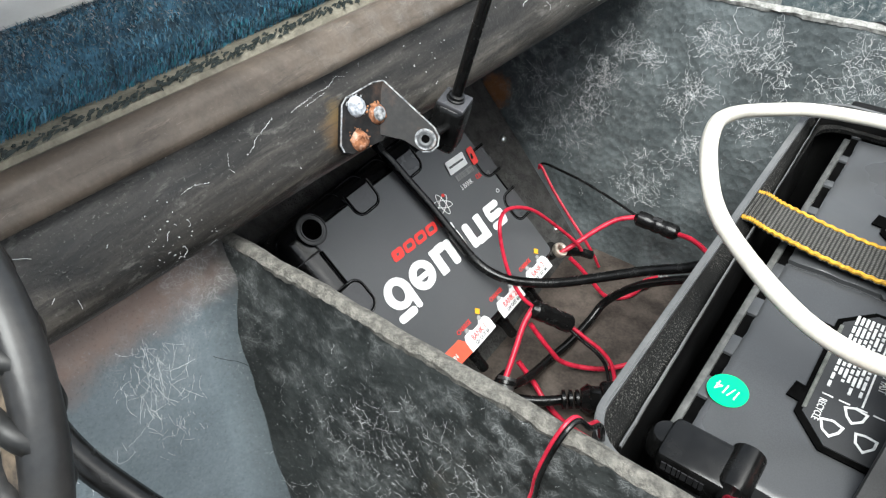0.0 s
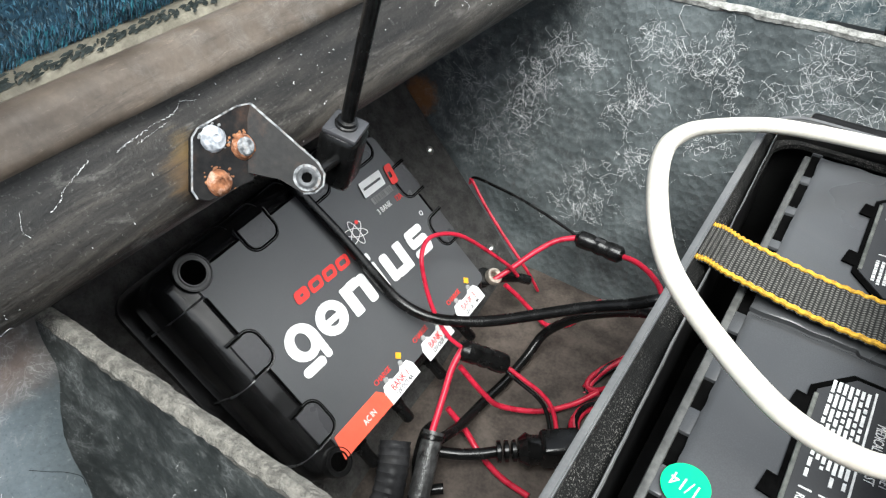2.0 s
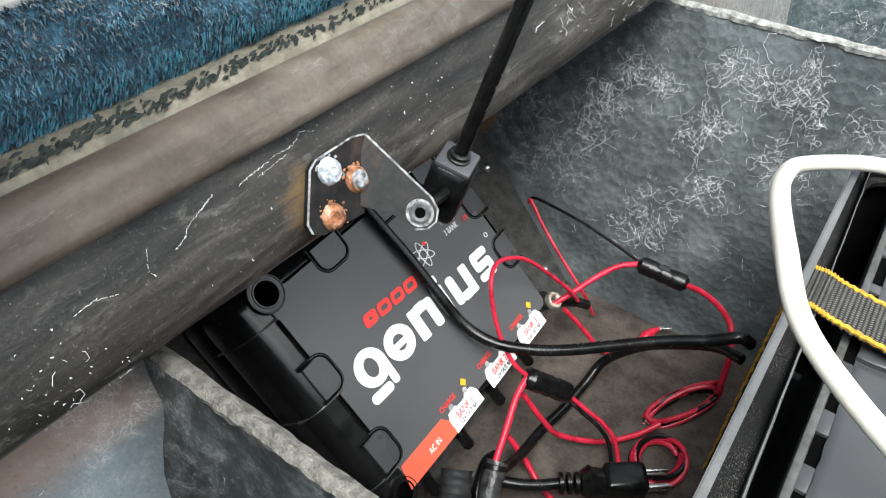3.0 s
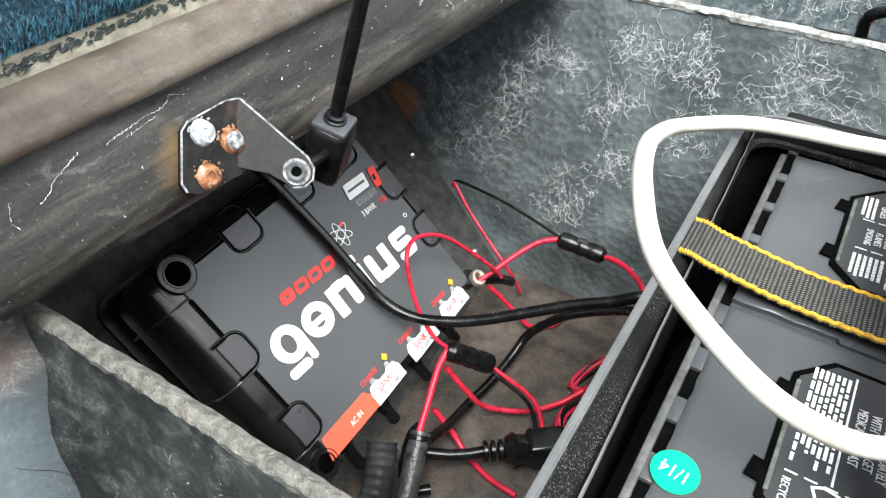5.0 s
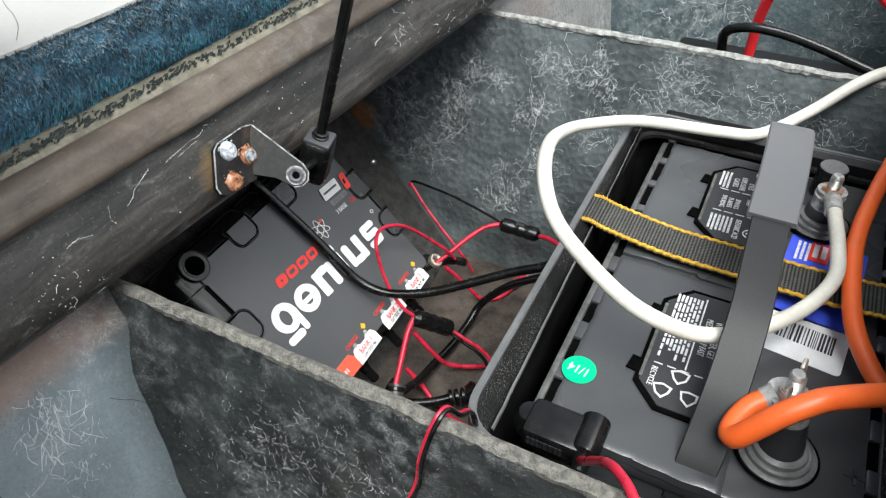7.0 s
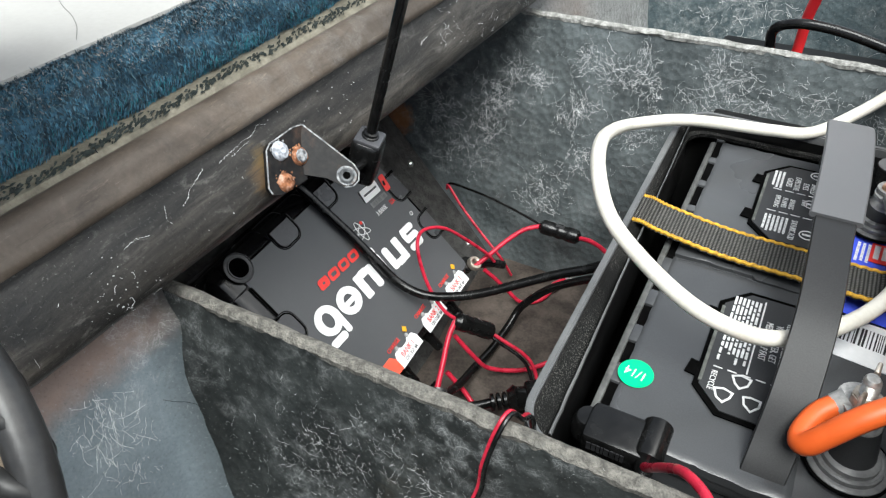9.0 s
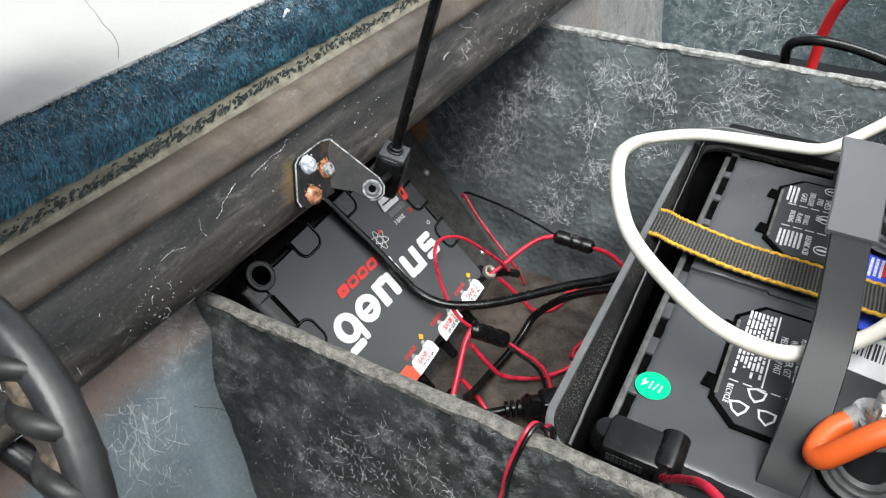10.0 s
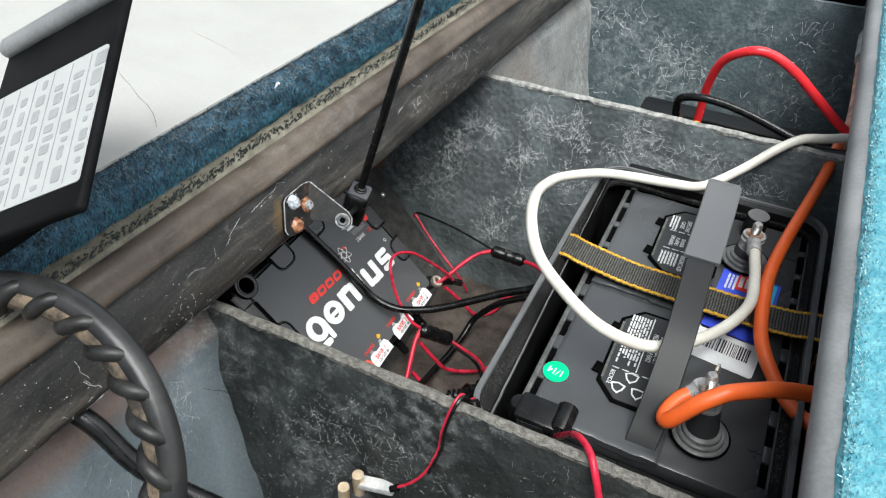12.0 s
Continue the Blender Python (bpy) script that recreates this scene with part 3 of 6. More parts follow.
def carpet_at(f, y):
    """A place on the carpet's face, f from its lower edge to its upper one."""
    k = min(4, int(f * 5))
    (x0, z0), (x1, z1) = CARPET[k], CARPET[k + 1]
    t = f * 5 - k
    x, z = x0 + (x1 - x0) * t, z0 + (z1 - z0) * t
    a = rough_at(x, y, z, 0.0034, 85)
    return gun(x + a, y, z + a * 0.6)


def matted_pile(rng):
    return carpet_at(0.15 + 0.85 * rng.random(), rng.uniform(-0.32, 0.95)), (0.8, -0.5, -0.9)


def upper_pile(rng):
    return carpet_at(0.50 + 0.52 * rng.random() ** 0.8, rng.uniform(-0.32, 0.95)), (0.9, -0.4, -0.1)


def fringe_pile(rng):
    y = rng.uniform(-0.32, 0.95)
    f = 0.05 + 0.40 * rng.random() ** 1.5 * (0.65 + 0.7 * noise.noise(Vector((y * 60, 2.0, 0.0))))
    return carpet_at(max(0.0, f), y), (0.75, -1.1 + 0.5 * noise.noise(Vector((y * 90, 0, 5.0))), -1.0)


tufts("carpet_pile", 38000, matted_pile, 0.0026, [M["pile_dark"], M["pile_blue"], M["pile_mid"], M["pile_blue"], M["pile_dark"]], "matted blue and dark fibres of the carpet edge", 0.00021, 0.55)
tufts("worn_pile", 24000, upper_pile, 0.0024, [M["pile_slate"], M["pile_dark"], M["pile_grey"], M["pile_slate"]], "greyed worn fibres along the carpet's upper edge", 0.00020, 0.8)
tufts("fringe_pile", 17000, fringe_pile, 0.0036, [M["pile_blue"], M["pile_teal"], M["pile_dark"], M["pile_blue"]], "longer blue fibres combed down over the glue", 0.00020, 0.22)

tufts("edge_hairs", 11000, lambda rng: (carpet_at(0.96 + 0.04 * rng.random(), rng.uniform(-0.32, 0.95)), (0.3, -0.5, 0.9)), 0.0026, [M["pile_dark"], M["pile_slate"], M["pile_dark"]], "dark frayed hairs along the deck's edge", 0.00016, 0.6)


def glue_dashes():
    """Leaf-shaped black remains of backing, in a loose chain along the glue strip."""
    rng = random.Random(44)
    verts, faces = [], []
    for k in range(2700):
        y = rng.uniform(-0.32, 0.95)
        x = -0.0188 - 0.0018 * noise.noise(Vector((y * 40, 0, 0))) + rng.gauss(0, 0.0027)
        x = min(-0.0138, x)
        ln, w, a = rng.uniform(0.0014, 0.0058), rng.uniform(0.00022, 0.0006), rng.gauss(0.42, 0.20)
        d, n = Vector((-math.sin(a), math.cos(a), 0)), Vector((math.cos(a), math.sin(a), 0))
        z = 0.0736 - 0.055 * (-0.0145 - x) + 0.0005
        c = Vector((x, y, z))
        i = len(verts)
        bow = rng.gauss(0, 0.3) * w
        for f, h in ((-1, 0.1), (-0.3, 1.0), (0.4, 0.8), (1, 0.05)):
            m = c + d * ln * 0.5 * f + n * bow * f * f
            for q, up in ((m - n * w * h, 0.0), (m, 0.0009), (m + n * w * h, 0.0)):
                verts.append(gun(q.x, q.y, q.z + up * h))
        for r in range(3):
            j = i + 3 * r
            faces += [(j, j + 1, j + 4, j + 3), (j + 1, j + 2, j + 5, j + 4)]
    me = bpy.data.meshes.new("glue_dashes")
    me.from_pydata(verts, [], faces)
    me.materials.append(M["glue_dark"])
    return tagged(new("glue_dashes", me), "black leaf-shaped remains of carpet backing in the glue", "glue residue", kind="stuff")


glue_dashes()


def filled(z):
    """How far the hull's round corner reaches along the front bulkhead."""
    return min(0.035, 0.005 + 0.19 * max(0.0, -z))


def front_plane(z):
    return -0.004 + LEAN_Y * (z + 0.0015)


def corner_bow(x, z):
    """How far the front bulkhead sweeps out towards the hull in that corner."""
    xc = -0.008 + 0.21 * max(0.0, -z) + filled(z)
    return 0.010 * min(1.0, max(0.0, -z) / 0.04) * math.exp(-max(0.0, x - xc + 0.004) / 0.020)


def bulkhead(name, y_top, z_top, x0, x1, z0, thick, mat, label, amp, toward, bow=None):
    """A leaning partition; toward: which way its thickness goes."""
    def fn(u, v):
        x, z = x0 + (x1 - x0) * u, z_top + (z0 - z_top) * v
        y = y_top + LEAN_Y * (z - z_top) + rough_at(x, 1.3 * y_top, z, amp, 22)
        y += rough_at(x, 3.1 * y_top, z, 0.4 * amp, 70) - (bow(x, z) if bow else 0.0)
        zz = z + (rough_at(x, y_top, 0, 0.0012, 60) if v == 0 else 0)
        return (x, y, zz)
    return tagged(part(name, sheet(fn, 220, 120, thick, (0, toward, 0)), mat), label, "bulkhead", kind="structure")


def cut_edge(name, y_top, z_top, x0, x1, thick, label, mat="edge"):
    """The sawn top edge of a bulkhead: a low uneven bead."""
    prof = [(-0.0007, -0.0022), (-0.0009, 0.0006), (0.0012, 0.0022), (thick * 0.5, 0.0026), (thick - 0.0012, 0.0021), (thick + 0.0009, 0.0004), (thick + 0.0007, -0.004)]
    bm = bmesh.new()
    rings = []
    for i in range(521):
        x = x0 + (x1 - x0) * i / 520
        ring = []
        for k, (dy, dz) in enumerate(prof):
            w = rough_at(x, y_top, k * 0.01, 0.0008, 210) + rough_at(x, y_top, k * 0.02, 0.0010, 45)
            ring.append(bm.verts.new((x, y_top + dy + w * (1 if k < 4 else -0.6), z_top + dz + rough_at(x, y_top, 0, 0.0012, 60) + w * 0.6)))
        rings.append(ring)
    for a, b in zip(rings, rings[1:]):
        for k in range(len(prof)):
            bm.faces.new((a[k], a[(k + 1) % len(prof)], b[(k + 1) % len(prof)], b[k]))
    bm.faces.new(rings[0]), bm.faces.new(rings[-1])
    return tagged(part(name, bm, M[mat]), label, "edge", kind="structure")


bulkhead("bulkhead_front", -0.004, -0.0015, -0.2, 0.405, -0.6, 0.0056, M["resin_front_shaded"], "resin bulkhead with pale glass strands, its shade in the dark colour", 0.002, 1, corner_bow)
cut_edge("trim_front", -0.004, -0.0015, -0.02, 0.405, 0.0056, "pale frayed sawn edge of the bulkhead")
bulkhead("bulkhead_rear", 0.421, -0.022, -0.35, 0.405, -0.6, 0.006, M["resin_rear"], "dimpled resin bulkhead with pale glass strands, its shade in the dark colour", 0.0012, 1)
cut_edge("trim_rear", 0.421, -0.022, 0.0, 0.405, 0.006, "pale sawn edge of the bulkhead", "edge_pale")
bulkhead("bulkhead_far", 0.75, -0.0, -0.1, 0.6, -0.6, 0.006, M["resin_far"], "dark grey resin bulkhead of the next compartment", 0.0015, 1)


def hull(name, y0, y1, label, bend=0.0, mat="resin_hull", fillet=False):
    def fn(u, v):
        y, z = y0 + (y1 - y0) * u, 0.03 - 0.4 * v
        x = -0.004 + 0.21 * max(0.0, -z) + bend * u + rough_at(y, z, 0, 0.003, 14)
        x += filled(z) * math.exp(min(0.6, (y - front_plane(z)) / 0.017)) if fillet else 0.0  # the corner is filled round
        x -= 0.02 * max(0.0, 1 - abs(z - 0.01) / 0.03)
        return gun(x, y, z)
    return tagged(part(name, sheet(fn, 260, 90, 0.006, (-1, 0, 0)), M[mat]), label, "hull", kind="structure")


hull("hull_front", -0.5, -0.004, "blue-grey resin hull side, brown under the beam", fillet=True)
hull("hull_rear", 0.428, 0.76, "pale stained resin hull side behind the bulkhead", 0.012, "resin_pale")


def liner(u, v):
    y = 0.0 + 0.43 * u
    x, z = -0.36 + 0.46 * v, 0.135 - 0.46 * v
    return (x - 0.045, y, z - 0.045)


tagged(part("hull_side", sheet(liner, 10, 20, 0.006, (-1, 0, -1)), M["resin_hull"]), "sloping resin hull side behind the board", "hull", kind="structure")


def floor_fn(u, v):
    x, y = -0.3 + 1.2 * u, -0.6 + 1.8 * v
    return (x, y, FLOOR + rough_at(x, y, 0, 0.0012, 30))


tagged(part("floor", sheet(floor_fn, 120, 160, 0.01), M["floor"]), "brown stained resin floor of the compartment", "floor", kind="structure")

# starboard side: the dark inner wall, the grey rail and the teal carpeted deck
# the inner wall takes the front bulkhead's shaded colour
tagged(part("wall_inner", block((0.02, 1.7, 0.40), (0.418, 0.3, -0.11), 0.002), M["resin_front_shaded"]), "dark inner wall under the carpeted deck", "wall", kind="structure")


def starboard(profile, ny, amp, scale):
    bm = bmesh.new()
    rings = []
    for i in range(ny + 1):
        y = -0.5 + 1.6 * i / ny
        rings.append([bm.verts.new((x + 0.006 * (y - 0.1) + rough_at(x, y, z, amp, scale), y, z + rough_at(y, x, z, amp, scale))) for x, z in profile])
    n = len(profile)
    for a, b in zip(rings, rings[1:]):
        for k in range(n):
            bm.faces.new((a[k], a[(k + 1) % n], b[(k + 1) % n], b[k]))
    bm.faces.new(rings[0]), bm.faces.new(rings[-1])
    return bm


RAIL = [(0.4075, 0.062), (0.362, 0.064), (0.3565, 0.068), (0.3550, 0.074), (0.3560, 0.080), (0.3595, 0.0845), (0.365, 0.0860), (0.4075, 0.0850)]
tagged(part("rail", starboard(RAIL, 80, 0.0003, 30), M["rail"]), "smooth grey rail along the hatch opening", "rail", kind="structure")
TEAL = [(0.3650, 0.0862), (0.3665, 0.0895), (0.372, 0.0915), (0.6, 0.0950), (0.9, 0.098), (0.9, 0.0862)]
tagged(part("carpet_deck", starboard(TEAL, 300, 0.0010, 110), M["teal"]), "bright teal marine carpet on the deck", "carpet", kind="structure")


def teal_pile(rng):
    y, x = rng.uniform(-0.2, 0.7), 0.366 + 0.07 * rng.random() ** 1.3
    return (x + 0.006 * (y - 0.1), y, 0.0905), (-0.3, 0, 1)


tufts("teal_pile", 24000, teal_pile, 0.0021, [M["pile_cyan"], M["pile_cyan"], M["pile_cyan2"], M["pile_teal"]], "short bright teal fibres of the deck carpet", 0.00022)


# ---- loose glass strands on the resin ----
def strand_field(name, count, surface, clumps, mat, label, seed, length=0.03, r=0.00015, kink=0.2, wander=0.2, along=None):
    """Thin kinked glass fibres lying on a surface; surface(a, b) maps plan coordinates to a place and a normal."""
    rng = random.Random(seed)
    verts, faces = [], []
    for k in range(count):
        ca, cb, cs = rng.choice(clumps)
        a, b = rng.gauss(ca, cs * 0.8), rng.gauss(cb, cs * 0.7)
        size = length * (0.12 + 1.1 * rng.random() ** 2.2)
        step = min(0.0014, size / 3)
        n = max(2, int(size / step))
        ang, bend, path = (rng.uniform(0, 6.283) if along is None else rng.gauss(along, 0.35)), rng.gauss(0, 0.05), []
        w = r * rng.uniform(0.5, 1.25) * (1.3 if rng.random() < 0.12 else 1.0)
        for i in range(n + 1):
            p, nor = surface(a, b)
            path.append((Vector(p) + Vector(nor) * (0.0002 + 0.0008 * rng.random() * (i % 3 == 0)), Vector(nor)))
            ang += bend + rng.gauss(0, wander)
            if rng.random() < kink:
                ang += rng.choice((-1, 1)) * rng.uniform(0.5, 1.6)
                bend = rng.gauss(0, 0.05)
            a, b = a + math.cos(ang) * step, b + math.sin(ang) * step
        base = len(verts)
        for i, (p, nor) in enumerate(path):
            d = path[min(i + 1, n)][0] - path[max(i - 1, 0)][0]
            side = d.cross(nor)
            side = side.normalized() * w if side.length > 1e-9 else Vector((w, 0, 0))
            verts += [p - side, p + nor * w * 1.2, p + side]
        for i in range(n):
            j = base + 3 * i
            faces += [(j, j + 1, j + 4, j + 3), (j + 1, j + 2, j + 5, j + 4)]
    me = bpy.data.meshes.new(name)
    me.from_pydata(verts, [], faces)
    me.materials.append(mat)
    return tagged(new(name, me), label, "glass fibre", kind="stuff")


def on_rear(a, b):
    return (a, 0.4205 + LEAN_Y * (b + 0.022) + rough_at(a, 1.3 * 0.421, b, 0.0012, 22) + rough_at(a, 3.1 * 0.421, b, 0.00048, 70) - 0.0006, b), (0, -0.97, LEAN_Y)


def on_front(a, b):
    return (a, -0.004 + LEAN_Y * (b + 0.0015) + rough_at(a, -1.3 * 0.004, b, 0.002, 22) + rough_at(a, -3.1 * 0.004, b, 0.0008, 70) - corner_bow(a, b) - 0.0006, b), (0, -0.97, LEAN_Y)


def on_far(a, b):
    return (a, 0.75 + LEAN_Y * b + rough_at(a, 1.3 * 0.75, b, 0.0015, 22) - 0.0006, b), (0, -0.97, LEAN_Y)


def on_beam(a, b):
    for (x0, z0), (x1, z1) in zip(BEAM[2:9], BEAM[3:10]):
        if z0 <= b <= z1:
            return gun(x0 + (x1 - x0) * (b - z0) / (z1 - z0) + 0.0006, a, b), (0.9, 0, 0.43)
    return gun(0.0100, a, min(max(b, 0.0115), 0.056)), (1, 0, 0.1)


def on_hull(a, b):
    x = -0.004 + 0.21 * max(0.0, -b) + rough_at(a, b, 0, 0.003, 14) - 0.02 * max(0.0, 1 - abs(b - 0.01) / 0.03)
    x += filled(b) * math.exp(min(0.6, (a - front_plane(b)) / 0.017))
    return gun(x + 0.001, a, b), (1, 0, 0.2)


crack = [Vector(on_hull(a, b)[0]) + Vector((0.0012, 0, 0)) for a, b in ((-0.0393, -0.0515), (-0.0353, -0.0559), (-0.0315, -0.0590), (-0.0284, -0.0634), (-0.0292, -0.0679), (-0.0265, -0.0718), (-0.0241, -0.0751))]
tagged(part("trim_crack", tube(crack, 0.0001, 6, 4), M["rubber"]), "dark hairline crack in the resin hull", "crack", kind="structure")


rng = random.Random(5)
REAR_CLUMPS = [(-0.011, -0.100, 0.014), (-0.011, -0.105, 0.010), (-0.016, -0.136, 0.014), (-0.020, -0.130, 0.010), (-0.044, -0.162, 0.013), (0.006, -0.074, 0.008), (0.032, -0.080, 0.008), (0.075, -0.055, 0.009), (0.101, -0.061, 0.011), (0.121, -0.048, 0.009), (0.134, -0.071, 0.010), (0.074, -0.092, 0.009), (0.062, -0.111, 0.009), (0.191, -0.043, 0.012), (0.203, -0.054, 0.016), (0.177, -0.066, 0.013), (0.054, -0.169, 0.014), (0.084, -0.145, 0.010), (0.052, -0.195, 0.016), (-0.070, -0.128, 0.012), (0.132, -0.108, 0.014), (0.228, -0.072, 0.010), (0.27, -0.055, 0.016), (0.31, -0.075, 0.016)]
strand_field("rear_strands", 1150, on_rear, REAR_CLUMPS, M["glass"], "pale kinked glass fibres on the rear bulkhead", 11, r=0.000070, length=0.024, kink=0.40, wander=0.12)
strand_field("rear_strands", 420, on_rear, REAR_CLUMPS + [(rng.uniform(-0.06, 0.33), rng.uniform(-0.22, -0.04), 0.03) for _ in range(16)], M["glass_dull"], "fine dull glass fibres on the rear bulkhead", 21, r=0.000055, length=0.022)
FRONT_CLUMPS = [(0.06, -0.075, 0.02), (0.09, -0.06, 0.02), (0.11, -0.1, 0.02), (0.15, -0.06, 0.02), (0.19, -0.1, 0.025), (0.07, -0.13, 0.03), (0.13, -0.16, 0.03), (0.24, -0.07, 0.02)] + [(rng.uniform(0.04, 0.36), rng.uniform(-0.25, -0.04), 0.03) for _ in range(6)]
strand_field("front_strands", 620, on_front, FRONT_CLUMPS, M["glass_dull"], "dull glass fibres hanging on the front bulkhead", 12, r=0.000032, length=0.014, kink=0.30, wander=0.14, along=-1.45)
strand_field("front_strands", 600, on_front, FRONT_CLUMPS, M["glass_dull"], "short broken glass fibres on the front bulkhead", 22, r=0.00004, length=0.004, along=-1.4)
strand_field("far_strands", 420, on_far, [(rng.uniform(0.06, 0.4), rng.uniform(-0.2, -0.02), 0.03) for _ in range(12)], M["glass_dull"], "dull glass fibres on the far bulkhead", 13, r=0.00014, length=0.028)
strand_field("beam_specks", 200, on_beam, [(rng.uniform(-0.25, 0.4), rng.uniform(0.015, 0.045), 0.012) for _ in range(22)], M["glass_dull"], "pale flecks on the beam", 14, length=0.0012, r=0.0002)
strand_field("beam_strands", 90, on_beam, [(0.30, 0.03, 0.02), (0.34, 0.025, 0.02), (0.38, 0.025, 0.02), (0.26, 0.035, 0.015), (-0.03, 0.02, 0.012), (-0.10, 0.022, 0.02)], M["glass_dull"], "pale frayed fibres on the beam", 16, length=0.012, r=0.0001)
strand_field("hull_strands", 170, on_hull, [(-0.0600, -0.030, 0.007), (-0.0610, -0.050, 0.008), (-0.0660, -0.042, 0.006), (-0.0720, -0.060, 0.010), (-0.0760, -0.040, 0.008), (-0.0690, -0.074, 0.010), (-0.12, -0.07, 0.02), (-0.16, -0.06, 0.02)], M["glass_dull"], "pale frayed fibres hanging on the hull side", 15, kink=0.10, length=0.016, r=0.00006, wander=0.12, along=-1.9)


def scratch(name, pts, seed, r, label):
    """A run of broken white scratches along the beam."""
    rg = random.Random(seed)
    bm = None
    q = spline([Vector((a, b, 0)) for a, b in pts], 14)
    run = []
    for i, p in enumerate(q):
        run.append(Vector(on_beam(p.x, p.y + rg.gauss(0, 0.00018))[0]) + Vector((0.0006, 0, 0.0003)))
        if (rg.random() < 0.42 and len(run) > 2) or i == len(q) - 1:
            if len(run) > 2:
                w = 0.24 * r * rg.uniform(0.4, 1.4)
                bm = tube(run, w, 5, bm=bm, curve=False, radii=[w * rg.uniform(0.5, 1.2) for _ in run])
            run = []
    return tagged(part(name, bm, M["glass"]), label, "scratch", kind="stuff")


scratch("beam_scratch", [(0.0817, 0.0499), (0.076, 0.0515), (0.0704, 0.0497), (0.061, 0.0492), (0.0528, 0.0483), (0.047, 0.0478), (0.044, 0.0469)], 1, 0.00045, "broken white scratch along the beam")
scratch("beam_scratch", [(0.034, 0.0485), (0.0312, 0.0478), (0.0265, 0.0462), (0.0211, 0.0446), (0.0185, 0.0425), (0.0127, 0.0405)], 2, 0.0005, "white scratch running down the beam")
scratch("beam_scratch", [(0.066, 0.0482), (0.058, 0.0470), (0.052, 0.0465)], 5, 0.0004, "short white scratch beside the longer one")
scratch("beam_scratch", [(-0.0085, 0.0385), (-0.0155, 0.0406), (-0.022, 0.0398)], 3, 0.0004, "short white scratch on the beam")
scratch("beam_scratch", [(0.006, 0.045), (0.003, 0.040), (0.004, 0.037)], 4, 0.0003, "short white scratch on the beam")


# ---- lettering ----
def lettering(name, body, size, m, mat, parent, squeeze=1.0, thick=0.0002):
    """Raised words in the built-in font, centred, in the xy plane of m."""
    cu = bpy.data.curves.new(name, "FONT")
    cu.body, cu.size, cu.align_x, cu.align_y, cu.extrude, cu.resolution_u = body, size, "CENTER", "CENTER", thick, 2
    tmp = bpy.data.objects.new("tmp", cu)
    scene.collection.objects.link(tmp)
    bpy.context.view_layer.update()
    me = bpy.data.meshes.new_from_object(tmp.evaluated_get(bpy.context.evaluated_depsgraph_get()))
    bpy.data.objects.remove(tmp)
    bpy.data.curves.remove(cu)
    me.materials.clear()
    me.materials.append(mat)
    me.transform(m @ Matrix.Diagonal((squeeze, 1, 1, 1)))
    ob = new(name, me)
    ob.parent = parent
    return ob


def flat(x, y, z, deg=0.0):
    return Matrix.Translation((x, y, z)) @ Matrix.Rotation(radians(deg), 4, "Z")


def bars(name, m, rows, width, pitch, height, mat, parent, seed=1, thick=0.00025):
    """Unreadable print: rows of short bars."""
    rng = random.Random(seed)
    bm = bmesh.new()
    for k in range(rows):
        x, end = -width / 2, width / 2 - rng.uniform(0, 0.25) * width
        while x < end:
            w = min(rng.uniform(0.03, 0.14) * width, end - x)
            if w > 0.02 * width:
                block((w, height, thick), (x + w / 2, (rows / 2 - k - 0.5) * pitch, thick / 2), m=m, bm=bm)
            x += w + 0.025 * width
    return part(name, bm, mat, parent, smooth=False)


# ---- the charger on its board ----
CU, CV, CN = Vector((-0.03705, 0.99862, -0.03734)), Vector((-0.70981, 0.0, 0.70440)), Vector((0.70342, 0.05260, 0.70882))
CHARGER = Matrix((CU, CV, CN)).transposed().to_4x4()
CHARGER.translation = Vector((-0.02117, 0.17753, -0.16016))
board = thing("mounting_board", CHARGER, "textured black mounting board screwed to the sloping hull side", "board")
part("panel", slab([(-0.1665, -0.118), (0.1850, -0.118), (0.1985, -0.012), (0.2120, 0.090), (0.2300, 0.2535), (-0.1665, 0.2535)], 0.006, (0, 0, -0.0635)), M["board"], board)
for u, v in ((0.1870, 0.036), (0.172, -0.07), (-0.14, 0.09)):
    part("screw", lathe([(0.0001, 0.0028), (0.0022, 0.0024), (0.0038, 0.0008), (0.0041, 0.0), (0.0041, -0.002)], (u, v, -0.0575), 16), M["steel"], board, "bright round-headed screw")
for k in range(9):
    u = -0.15 + 0.043 * k
    hb = tube([(u - 0.014, -0.1225, -0.057), (u + 0.014, -0.1225, -0.057)], 0.0042, 10, curve=False)
    part("hinge_knuckle", hb, M["steel_dull"], board, "stained steel hinge knuckle")

charger = thing("battery_charger", CHARGER, "black three-bank marine battery charger with a printed face", "charger")
part("body", block((0.212, 0.169, 0.053), (-0.004, 0.0110, -0.0288), 0.0150, 8), M["black"], charger)
part("base_flange", slab(rounded(0.226, 0.176, 0.014, -0.004, 0.011), 0.006, (0, 0, -0.0573)), M["black"], charger)
part("face_plate", slab(rounded(0.182, 0.142, 0.005, 0.003, 0.0085), 0.0022, (0, 0, -0.0024)), M["plate"], charger, "matt dark grey printed plate")


